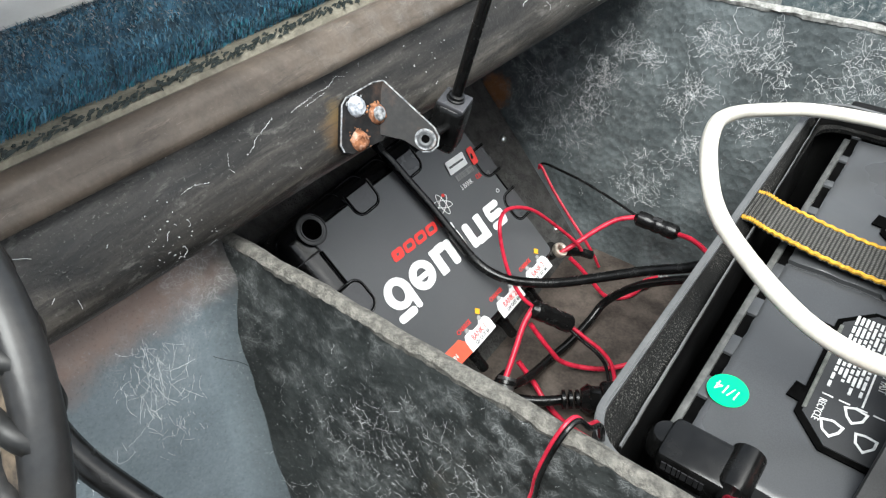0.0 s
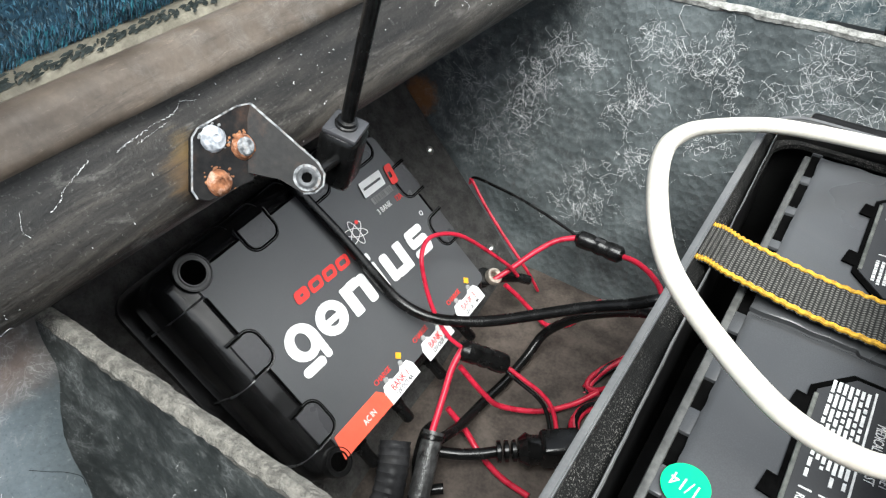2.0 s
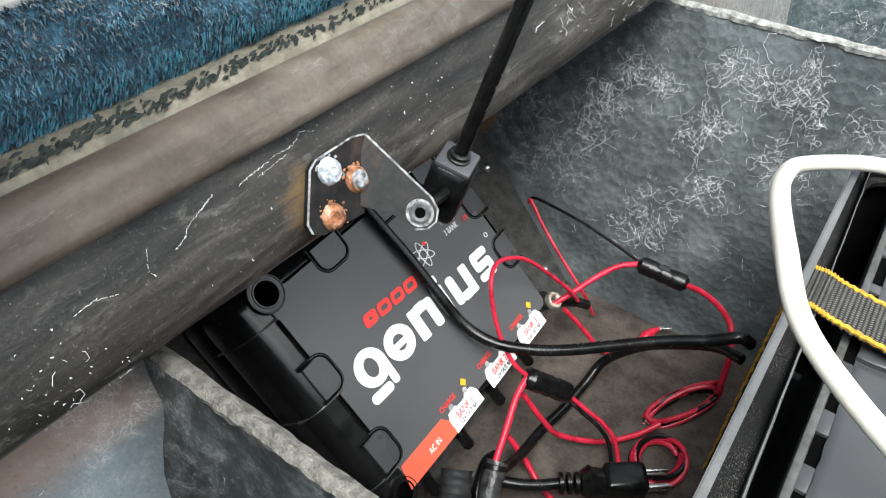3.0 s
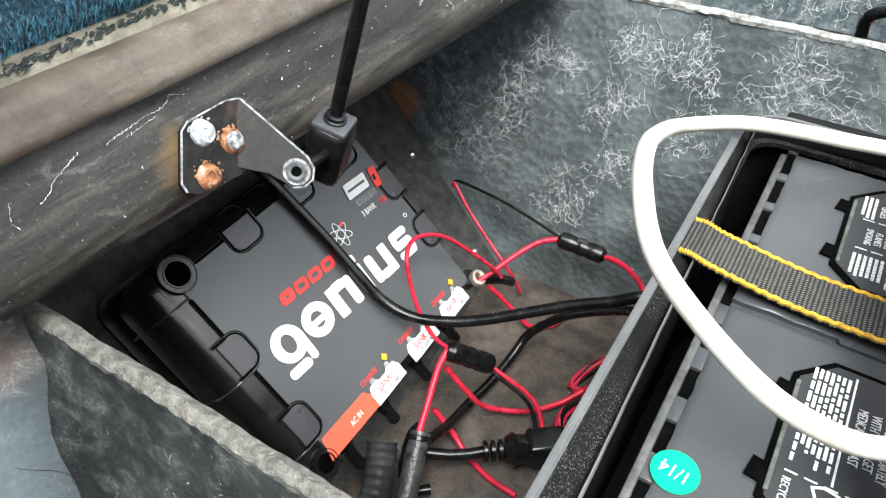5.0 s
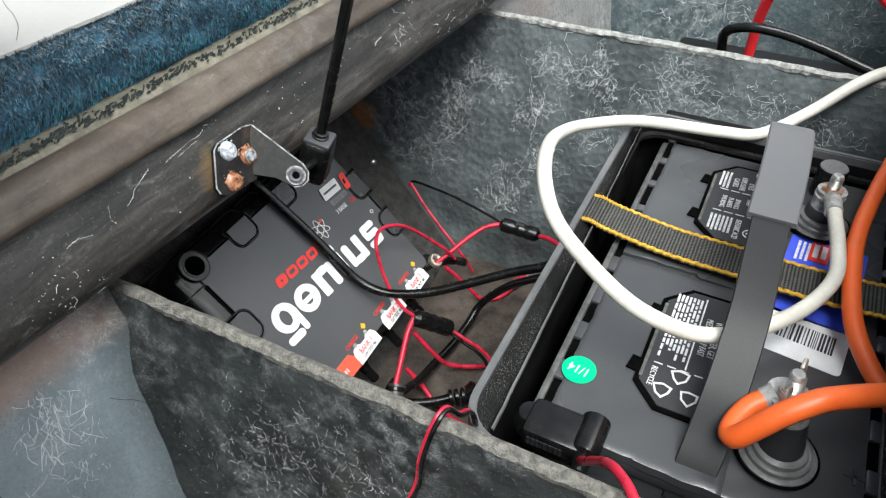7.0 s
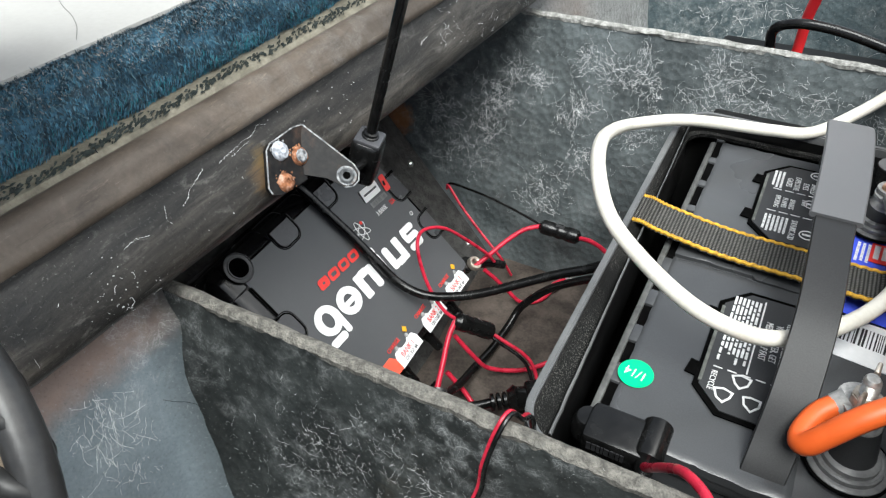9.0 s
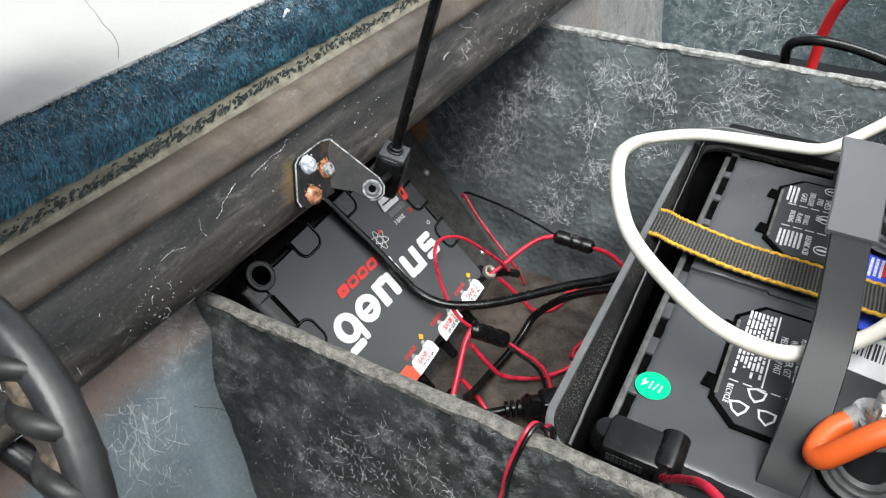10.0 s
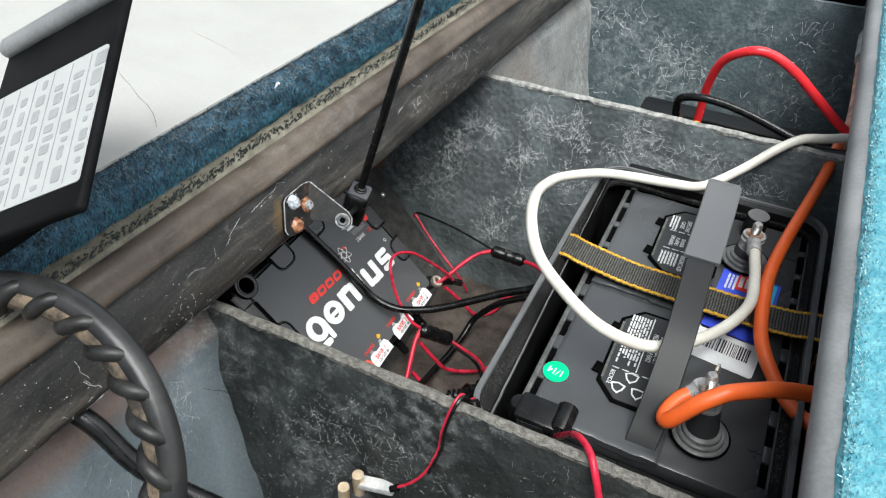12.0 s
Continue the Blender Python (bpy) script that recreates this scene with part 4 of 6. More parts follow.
def clip(u, v, turn, w=0.025, l=0.023, r=0.0075):
    """A snap tab: round towards the plate, running out over the housing's edge."""
    m = flat(u, v, 0.0, turn)

    def tongue(grow, out):
        pts = [(-w / 2 - grow, out)]
        for a0, cx in ((180, -w / 2 + r), (270, w / 2 - r)):
            for k in range(7):
                a = radians(a0 + 15 * k)
                pts.append((cx + (r + grow) * math.cos(a), -l / 2 + r + (r + grow) * math.sin(a)))
        return pts + [(w / 2 + grow, out)]

    c = part("clip", slab(tongue(-0.0010, 0.0060), 0.0026, (0, 0, -0.0022), m=m), M["pad"], charger, "raised black snap clip")
    part("slot", tube([m @ Vector((x, y, 0.0001)) for x, y in tongue(0.0, 0.0085)], 0.0006, 6, curve=False), M["void"], c)
    part("bead", tube([m @ Vector((x, y, -0.0001)) for x, y in tongue(0.0014, 0.0085)], 0.0005, 6, curve=False), M["black"], c)


for u in (-0.032, 0.022, 0.073):
    clip(u, 0.0785, 0)
for v in (0.037, -0.010):
    clip(0.0945, v, -90)
for v in (0.022, -0.037):
    clip(-0.0905, v, 90)
# the line between plate and housing, from clip to clip
for a, b in (((-0.0880, 0.0650), (-0.0880, 0.0365)), ((-0.0880, 0.0075), (-0.0880, -0.0225)), ((-0.0700, 0.0800), (-0.0465, 0.0800)), ((-0.0175, 0.0800), (0.0075, 0.0800)), ((0.0365, 0.0800), (0.0585, 0.0800)), ((0.0945, 0.0220), (0.0945, 0.0050))):
    part("seam", tube([(*a, 0.0), (*b, 0.0)], 0.0009, 6, curve=False), M["void"], charger, "moulded seam")
for u, v, k in ((-0.0835, 0.0815, 0.92), (-0.0945, -0.0655, 0.72)):
    part("mount_hole", lathe([(0.0080 * k, -0.006), (0.0080 * k, 0.0004), (0.0086 * k, 0.0009), (0.0095 * k, 0.0009), (0.0100 * k, 0.0003), (0.0118 * k, 0.0003), (0.0123 * k, 0.0008), (0.0128 * k, 0.0008), (0.0134 * k, -0.0002), (0.0136 * k, -0.006)], (u, v, 0), 32), M["black"], charger, "raised ring round a mounting hole")
    part("hole_plug", lathe([(0.0001, 0.0), (0.0081 * k, 0.0)], (u, v, 0.0001), 24), M["void"], charger)
for v in (-0.0510, 0.0080, 0.0665):
    part("seam", tube([(-0.088, v, -0.0002), (-0.0965, v, -0.0025), (-0.1035, v, -0.0058), (-0.1082, v, -0.0115), (-0.1102, v, -0.019), (-0.1102, v, -0.050)], 0.0008, 6, 5), M["pad"], charger, "moulded seam")
for u in (-0.0455, -0.0185, 0.0085, 0.0355, 0.0595):
    part("seam", tube([(u, 0.080, -0.0002), (u, 0.0825, -0.0025), (u, 0.0895, -0.0062), (u, 0.0938, -0.0115), (u, 0.0957, -0.019), (u, 0.0957, -0.050)], 0.0008, 6, 5), M["pad"], charger, "moulded seam")

T = -3.5  # the print runs slightly down the plate


layer = [0]


def mark(name, outline, u, v, mat, turn=T, hole=None, label="", z=0.0):
    layer[0] += 1
    z += 0.00003 * layer[0]
    return part(name, slab(outline, 0.0004, m=flat(u, v, z, turn), hole=hole), mat, charger, label, smooth=False)


def skew(pts, k=0.18):
    return [(x + k * y, y) for x, y in pts]


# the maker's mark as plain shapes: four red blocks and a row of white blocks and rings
for k in range(4):
    o, i = skew(rounded(0.0118, 0.0086, 0.0026)), skew(rounded(0.0062, 0.0034, 0.0012))
    mark("red_mark", o, -0.0385 + 0.0133 * k, 0.0270 - 0.0009 * k, M["red_print"], hole=i if k else [(x * 0.25, y * 0.2) for x, y in o], label="plain red block of the maker's mark")
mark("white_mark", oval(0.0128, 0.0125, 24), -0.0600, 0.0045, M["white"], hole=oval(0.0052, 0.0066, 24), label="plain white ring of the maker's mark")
mark("white_mark", rounded(0.019, 0.0066, 0.0032), -0.0645, -0.0125, M["white"])
mark("white_mark", rounded(0.0058, 0.022, 0.0025), -0.0505, -0.0040, M["white"])
mark("white_mark", oval(0.0128, 0.0118, 24), -0.0325, 0.0022, M["white"], hole=oval(0.0054, 0.0056, 24))
mark("white_mark", rounded(0.0180, 0.0042, 0.0015), -0.0325, 0.0012, M["white"])
mark("white_mark", rounded(0.0086, 0.0226, 0.0015), -0.0125, 0.0006, M["white"])
mark("white_mark", rounded(0.0080, 0.0220, 0.003), 0.0035, -0.0004, M["white"])
mark("white_mark", rounded(0.0120, 0.0070, 0.003), -0.0040, 0.0085, M["white"])
mark("white_mark", rounded(0.0076, 0.0226, 0.0015), 0.0170, -0.0010, M["white"])
mark("white_mark", rounded(0.0076, 0.0060, 0.0015), 0.0176, 0.0152, M["white"])
mark("white_mark", rounded(0.0080, 0.0220, 0.003), 0.0290, -0.0018, M["white"])
mark("white_mark", rounded(0.0080, 0.0226, 0.0015), 0.0450, -0.0028, M["white"])
mark("white_mark", rounded(0.0120, 0.0066, 0.003), 0.0370, -0.0105, M["white"])
for dv in (0.0082, 0.0, -0.0082):
    mark("white_mark", rounded(0.0190, 0.0062, 0.003), 0.0645 + dv * 0.12, -0.0035 + dv, M["white"])
mark("white_mark", rounded(0.0060, 0.0090, 0.0025), 0.0580, 0.0005, M["white"])
mark("white_mark", rounded(0.0060, 0.0090, 0.0025), 0.0710, -0.0080, M["white"])
mark("trade_ring", oval(0.0019, 0.0019, 14), 0.0835, 0.0105, M["white"], hole=oval(0.0014, 0.0014, 14))
for k in range(3):
    mark("orbit", oval(0.0098, 0.0034, 28), 0.0255, 0.0330, M["white"], turn=30 + 60 * k, hole=oval(0.0092, 0.0028, 28), z=0.0001 * k, label="thin white orbit of the emblem")
mark("emblem_dot", oval(0.0016, 0.0016, 12), 0.031, 0.0385, M["red_print"], z=0.0004)
mark("model_block", skew(rounded(0.0235, 0.0115, 0.001)), 0.0640, 0.0515, M["white"], hole=skew([(x * 0.82, y * 0.16) for x, y in rounded(0.0235, 0.0115, 0.001)]), label="plain white block beside the red one")
mark("model_block", skew(rounded(0.0075, 0.0155, 0.002)), 0.0840, 0.0480, M["red_print"], hole=skew([(x * 0.4 - 0.001, y * 0.3) for x, y in rounded(0.0075, 0.0155, 0.002)]))
bars("model_bars", flat(0.0665, 0.0405, 0.0, T), 1, 0.024, 0.006, 0.0052, M["grey_print"], charger, 3)
lettering("bank_count", "3 BANK", 0.0062, flat(0.0600, 0.0322, 0.0002, T), M["white"], charger, 0.72)
lettering("amp_rating", "12A", 0.0062, flat(0.0765, 0.0310, 0.0002, T), M["red_print"], charger, 0.72)

for k, u in enumerate((-0.0235, 0.0215, 0.0660)):
    v = -0.0625 - 0.0012 * k
    lab = part("bank_label", slab([(-0.0165, -0.0075), (0.0165, -0.0075), (0.0165, 0.0015), (0.0135, 0.0062), (0.006, 0.0068), (0.004, 0.0048), (-0.004, 0.0048), (-0.006, 0.0068), (-0.0135, 0.0062), (-0.0165, 0.0015)], 0.0005, m=flat(u, v, 0.0)), M["white"], charger, "white output label", smooth=False)
    lettering("word", f"BANK {k + 1}", 0.0072, flat(u, v + 0.0004, 0.0007), M["red_print"], lab, 0.75)
    lettering("word", "12V OUT 4A", 0.0046, flat(u, v - 0.0046, 0.0007), M["ink"], lab, 0.75)
    lettering("charge_word", "CHARGE", 0.0052, flat(u - 0.0088, v + 0.0116, 0.0002), M["red_print"], charger, 0.85)
    mark("amber_diamond", [(0.0030, 0), (0, 0.0030), (-0.0030, 0), (0, -0.0030)], u + 0.0105, v + 0.0130, M["amber"], 0)
    for du in (-0.0085, 0.0085):
        part("lamp_dot", lathe([(0.0001, 0.0012), (0.0016, 0.0009), (0.0022, 0.0)], (u + du, v + 0.0078, 0.0), 14), M["grey_dot"], charger, "small unlit grey lamp")
lab = part("ac_label", slab([(-0.0245, -0.0075), (0.0265, -0.0090), (0.0265, 0.0010), (0.0225, 0.0062), (-0.0205, 0.0076)], 0.0005, m=flat(-0.0660, -0.0605, 0.0)), M["orange_label"], charger, "orange-red mains input label", smooth=False)
lettering("word", "AC IN", 0.0056, flat(-0.0590, -0.0625, 0.0007), M["white"], lab, 0.8)
for u in (-0.066, -0.0235, 0.0215, 0.0660):
    g = part("cable_gland", lathe([(0.0062, 0.0), (0.0062, 0.006), (0.0050, 0.007), (0.0050, 0.010), (0.0044, 0.011), (0.0044, 0.022), (0.0032, 0.024)], (0, 0, 0), 16, Matrix.Translation((u, -0.073, -0.026)) @ Matrix.Rotation(radians(90), 4, "X")), M["rubber"], charger, "black rubber cable gland")

# ---- the gas strut and its bracket ----
bracket = thing("strut_bracket", (0.0135, 0.085, 0.035), "black steel angle bracket with corroded rivets on the beam", "bracket")
BR = Matrix(((0, -0.447, 0.894), (1, 0, 0), (0, 0.894, 0.447))).to_4x4()
BR.translation = (0.0015, 0.0, -0.001)
part("wall_plate", slab([(-0.0225, -0.0135), (-0.0014, -0.0170), (0.0155, 0.0088), (0.0090, 0.0108), (-0.0105, 0.0116), (-0.0145, 0.0098), (-0.0262, -0.0065), (-0.0262, -0.0105)], 0.0034, (0, 0, -0.0034), m=BR), M["old_steel"], bracket, "corroded plate against the beam")
# the arm: its plane holds the plate's slanting fold and the eye at the tip
ax = Vector((0.0333, 0.0033, -0.0238)).normalized()
ay = Vector((-0.0110, 0.0169, 0.0220))
ay = (ay - ax * ay.dot(ax)).normalized()
ARM = Matrix((ax, ay, ax.cross(ay))).transposed().to_4x4()
ARM.translation = Vector((-0.0024, 0.0155, 0.0067))
part("arm", slab([(0.0, 0.0), (0.0360, 0.0005), (0.0410, -0.0012), (0.0437, -0.0050), (0.0432, -0.0095), (0.0400, -0.0128), (0.0350, -0.0138), (0.0290, -0.0150), (0.0185, -0.0212), (0.0152, -0.0255)], 0.0022, (0, 0, -0.0011), m=ARM), M["old_steel"], bracket, "black rusty steel arm")
part("worn_edge", tube([ARM @ Vector((x, y, 0.0006)) for x, y in ((0.0, 0.0), (0.0360, 0.0005), (0.0410, -0.0012), (0.0437, -0.0050), (0.0432, -0.0095), (0.0400, -0.0128))], 0.0006, 7, curve=False), M["zinc_bloom"], bracket, "edge worn to pale metal")
part("worn_edge", tube([BR @ Vector((x, y, -0.0004)) for x, y in ((0.0155, 0.0088), (0.0090, 0.0108), (-0.0105, 0.0116), (-0.0145, 0.0098), (-0.0262, -0.0065), (-0.0262, -0.0105))], 0.0005, 7, curve=False), M["zinc_bloom"], bracket, "edge worn to pale metal")
EYE_AT = ARM @ Matrix.Translation((0.0368, -0.0070, 0.0))
part("tip_wear", slab(oval(0.0058, 0.0055, 20), 0.0026, (0, 0, -0.0014), m=EYE_AT), M["zinc_bloom"], bracket, "tip worn to bare zinc")
part("eye", lathe([(0.0022, -0.0018), (0.0022, 0.0022), (0.0034, 0.0026), (0.0044, 0.0020), (0.0046, -0.0018)], (0, 0, 0), 20, EYE_AT), M["zinc"], bracket, "zinc collar of the ball stud")
part("eye_hole", lathe([(0.0001, -0.0024), (0.0022, -0.0024), (0.0022, 0.0017), (0.0001, 0.0017)], (0, 0, 0), 16, EYE_AT), M["void"], bracket)
part("ball_stud", tube([EYE_AT @ Vector((0, 0, 0)), Vector((0.0245, 0.0365, -0.0215))], 0.0024, 12, curve=False), M["rubber"], bracket)
rr = random.Random(8)
for dy, dz, mat, lbl in ((-0.0073, 0.0053, "zinc_white", "rivet crusted white"), (0.0023, -0.0038, "rust", "rusty rivet with a pale core"), (-0.0150, -0.0100, "rust", "rusty orange rivet")):
    at = BR @ Matrix.Translation((dy, dz, -0.0004))
    rv = lathe([(0.0001, 0.0026), (0.0014, 0.0026), (0.0016, 0.0032), (0.0024, 0.0032), (0.0044, 0.0024), (0.0054, 0.0008), (0.0056, -0.001)], (0, 0, 0), 22)
    for v in rv.verts:
        v.co *= 1 + 0.10 * noise.noise(v.co * 500 + Vector((dy, dz, 0)) * 900)
    rv.transform(at)
    rv = part("rivet", rv, M[mat], bracket, lbl)
    crust = bmesh.new()
    for k in range(14):
        a, d = rr.gauss(1.0, 1.2), rr.uniform(0.0050, 0.0072)
        s = rr.uniform(0.0003, 0.0008)
        block((s * 2, s * 1.6, s), (d * math.cos(a), d * math.sin(a), 0.0004), s * 0.3, 1, m=at, bm=crust)
    part("crust", crust, M["zinc_bloom" if mat == "zinc_white" else "rust_wood"], rv, "grains of corrosion round the rivet")
    if lbl.endswith("core"):
        part("core", lathe([(0.0001, 0.0036), (0.0032, 0.0034), (0.0040, 0.0026)], (0, 0, 0), 16, at), M["zinc_bloom"], rv, "pale bare core")

SD = Vector((0.304, 0.081, 0.949)).normalized()
STRUT = Matrix.Translation((0.0382, 0.1257, 0.0263)) @ SD.to_track_quat("Z", "Y").to_matrix().to_4x4()
strut = thing("gas_strut", STRUT, "black gas strut rising from the bracket's ball stud", "strut")
part("rod", lathe([(0.0031, -0.004), (0.0031, 0.55)], (0, 0, 0), 18), M["rubber"], strut)
part("end_socket", block((0.0180, 0.0180, 0.0310), (0, 0, -0.0165), 0.0040, 3), M["rubber"], strut, "square black plastic ball socket")
part("socket_top", block((0.0160, 0.0160, 0.0030), (0, 0, -0.0010), 0.0013, 2), M["pad"], strut, "scuffed grey top of the socket")
part("collar", lathe([(0.0052, 0.0), (0.0052, 0.0014), (0.0044, 0.0018), (0.0044, 0.0034), (0.0032, 0.0040)], (0, 0, 0), 18), M["rubber"], strut)

# ---- the battery and its box ----
BX0, BX1, BY0, BY1, BTOP = 0.200, 0.374, 0.061, 0.360, -0.069
BZ = FLOOR + 0.012
bbox = thing("battery_box", (0.277, 0.1985, FLOOR), "open black plastic battery box with a scuffed double rim", "battery box")
RIM = -0.053 - FLOOR
W, L = 0.210, 0.340


def gutter(profile, material, label):
    """Part of the sloping inner wall of the rim, wider towards the front."""
    bm, rings = bmesh.new(), []
    for i in range(41):
        y, k = -0.158 + 0.318 * i / 40, 1.0 - 0.62 * i / 40
        rings.append([bm.verts.new((-0.1012 + x * k + rough_at(x, y, z, 0.0004, 120), y, RIM + z)) for x, z in profile])
    n = len(profile)
    for a, b in zip(rings, rings[1:]):
        for k in range(n):
            bm.faces.new((a[k], a[(k + 1) % n], b[(k + 1) % n], b[k]))
    bm.faces.new(rings[0]), bm.faces.new(rings[-1])
    return part("gutter", bm, material, bbox, label)


gutter([(0, -0.0030), (0.0125, -0.0140), (0.0125, -0.0200), (0, -0.0200)], M["box_dust"], "dust-caked gutter inside the rim")
gutter([(0.0126, -0.0150), (0.0130, -0.0072), (0.0142, -0.0070), (0.0150, -0.0600), (0.0126, -0.0600)], M["box"], "black inner wall of the box")
# highlight along the inner lip, drawn as a thin pale strip
gutter([(0.0128, -0.0074), (0.0132, -0.0062), (0.0140, -0.0062), (0.0146, -0.0076)], M["box_rim"], "thin scuffed inner lip, highlight in its pale colour")
part("shell", slab(rounded(W - 0.004, L - 0.004, 0.022, n=9), RIM - 0.008, (0, 0, 0.001), hole=rounded(W - 0.010, L - 0.010, 0.020, n=9)), M["box"], bbox)
part("bottom", slab(rounded(W - 0.012, L - 0.012, 0.020, n=9), 0.008, (0, 0, 0.0015)), M["box"], bbox)
bm = slab(rounded(W, L, 0.026, n=9), 0.0125, (0, 0, RIM - 0.0135), hole=rounded(W - 0.0085, L - 0.0085, 0.022, n=9))
slab(rounded(W - 0.0016, L - 0.0016, 0.0252, n=9), 0.0011, (0, 0, RIM - 0.0011), bm=bm, hole=rounded(W - 0.0070, L - 0.0070, 0.0226, n=9))
part("outer_rim", bm, M["box_rim"], bbox, "scuffed grey outer rim")
part("rim_channel", slab(rounded(W - 0.008, L - 0.008, 0.0225, n=9), 0.003, (0, 0, RIM - 0.018), hole=rounded(W - 0.022, L - 0.018, 0.016, n=9)), M["box_dust"], bbox)
part("rear_latch", block((0.075, 0.009, 0.012), (-0.045, L / 2 + 0.003, RIM - 0.0055), 0.0025), M["box"], bbox)

battery = thing("marine_battery", (0.0, 0.0, BZ), "black deep-cycle marine battery with warning labels, in its box", "battery")


def bpart(name, bm, mat, label="", parent=None, smooth=True):
    """A battery part given in world heights."""
    bmesh.ops.translate(bm, vec=(0, 0, -BZ), verts=bm.verts)
    return part(name, bm, mat, parent or battery, label, smooth)


cx, cy = (BX0 + BX1) / 2, (BY0 + BY1) / 2
bpart("case", block((BX1 - BX0 - 0.008, BY1 - BY0 - 0.008, -0.088 - BZ), (cx, cy, (BZ - 0.088) / 2), 0.004), M["battery"])
bpart("lid", block((BX1 - BX0, BY1 - BY0 - 0.002, 0.016), (cx, cy + 0.001, BTOP - 0.0125), 0.003), M["battery"])
# slotted flanges along both long sides
for side in (-1, 1):
    x = BX0 + 0.0020 if side < 0 else BX1 - 0.0020
    bpart("flange_bar", block((0.0042, BY1 - BY0 - 0.016, 0.0070), (x, cy + 0.002, BTOP - 0.0050), 0.0012), M["flange"], "scuffed grey bar of the flange")
    for k in range(9):
        y, gap = BY0 + 0.0250 + k * 0.0325, 0.018 if k < 4 else 0.025
        bpart("flange_slot", block((0.0052, gap, 0.0014), (x - side * 0.0046, y, BTOP - 0.0042)), M["void"], "dark slot in the flange", smooth=False)
        bpart("flange_rib", block((0.0060, 0.0320 - gap, 0.0068), (x - side * 0.0044, y + 0.01625, BTOP - 0.0052), 0.0009), M["battery"])


def octagon(x0, x1, y0, y1, c):
    return [(x0 + c, y0), (x1 - c, y0), (x1, y0 + c), (x1, y1 - c), (x1 - c, y1), (x0 + c, y1), (x0, y1 - c), (x0, y0 + c)]


# two vent covers of thin creased sheet, each with a sunken eight-sided label panel
def cover_sheet(y0, y1, tear):
    def fn(u, v):
        x, y = 0.2090 + 0.0935 * u, y0 + (y1 - y0) * v
        if v in (0.0, 1.0):
            y += (0.0016 * noise.noise(Vector((x * 90, y, 3.0))) + (tear if x > 0.258 else 0.0)) * (1 if v else 0.7)
        x += 0.0007 * noise.noise(Vector((3.0, y * 120, x))) if u in (0.0, 1.0) else 0.0
        bend = 0.0011 * noise.noise(Vector((x * 24, y * 30, 7.0))) + 0.0007 * max(0.0, 1 - abs(y - y0 - 0.40 * (y1 - y0) + 0.25 * (x - 0.255)) / 0.010)
        near = min(1.0, max(0.0, (0.2440 - x) / 0.012))  # flat where the panel sits
        return (x, y, BTOP - 0.0006 + bend * (0.15 + 0.85 * near) - 0.0012 * (u in (0.0, 1.0) or v in (0.0, 1.0)))
    return sheet(fn, 44, 60, 0.0062)


for y0, y1, p0, p1, tear in ((0.0625, 0.2085, 0.095, 0.194, -0.001), (0.2125, 0.3555, 0.246, 0.341, -0.0045)):
    cover = bpart("vent_cover", cover_sheet(y0, y1, tear), M["battery"], "creased black vent cover")
    w = 0.0030
    bpart("groove", slab(octagon(0.2445, 0.302, p0, p1, 0.015), 0.0008, (0, 0, BTOP)), M["void"], parent=cover, smooth=False)
    bpart("label_panel", slab(octagon(0.2445 + w, 0.302 - w, p0 + w, p1 - w, 0.0135), 0.0016, (0, 0, BTOP)), M["panel"], "black warning panel with white print", cover, smooth=False)
    bpart("panel_ledge", block((0.0020, (p1 - p0) * 0.62, 0.0020), (0.2476, (p0 + p1) / 2, BTOP + 0.0010), 0.0005), M["ledge"], "dusty ledge beside the panel", cover)
    for f in (0.28, 0.74):
        yy = p0 + (p1 - p0) * f
        bpart("pry_notch", slab([(0.2385, yy - 0.0055), (0.2460, yy - 0.0065), (0.2460, yy + 0.0040), (0.2400, yy + 0.0048)], 0.0009, (0, 0, BTOP)), M["void"], parent=cover, smooth=False)


def print_at(x, y):
    """Frame for print that reads towards the front, its top to starboard."""
    return Matrix.Translation((x, y, BTOP + 0.0017 - BZ)) @ Matrix.Rotation(radians(-90), 4, "Z")


rear_panel, front_panel = [c for c in battery.children if c.name.startswith("vent_cover")][::-1]
for body, size, x, y, sq in (("DANGER / POISON", 0.0098, 0.2925, 0.290, 0.62), ("SHIELD", 0.0056, 0.2790, 0.316, 0.7), ("EYES", 0.0056, 0.2738, 0.317, 0.7), ("EXPLOSIVE", 0.0056, 0.2680, 0.318, 0.62), ("GASES", 0.0056, 0.2628, 0.318, 0.7), ("NO", 0.0056, 0.2755, 0.297, 0.8), ("SPARKS", 0.0050, 0.2680, 0.292, 0.7), ("FLAMES", 0.0050, 0.2632, 0.292, 0.7), ("SMOKING", 0.0050, 0.2584, 0.292, 0.65), ("SULFURIC ACID", 0.0056, 0.2725, 0.264, 0.55)):
    lettering("word", body, size, print_at(x, y), M["dull_white"], rear_panel, sq)
bars("small_print", print_at(0.2552, 0.318), 3, 0.022, 0.0027, 0.0016, M["dull_white"], rear_panel, 4)
bars("small_print", print_at(0.2610, 0.264), 6, 0.022, 0.0027, 0.0016, M["dull_white"], rear_panel, 6)
for x, y in ((0.2800, 0.333), (0.2800, 0.297), (0.2820, 0.262)):
    bpart("pictogram", slab(oval(0.0052, 0.0048, 16, x, y), 0.0003, (0, 0, BTOP + 0.0016), hole=oval(0.0044, 0.0040, 16, x, y)), M["dull_white"], parent=rear_panel, smooth=False)
    bpart("pictogram_bar", block((0.0062, 0.0016, 0.0003), (x, y, BTOP + 0.0018)), M["dull_white"], parent=rear_panel, smooth=False)
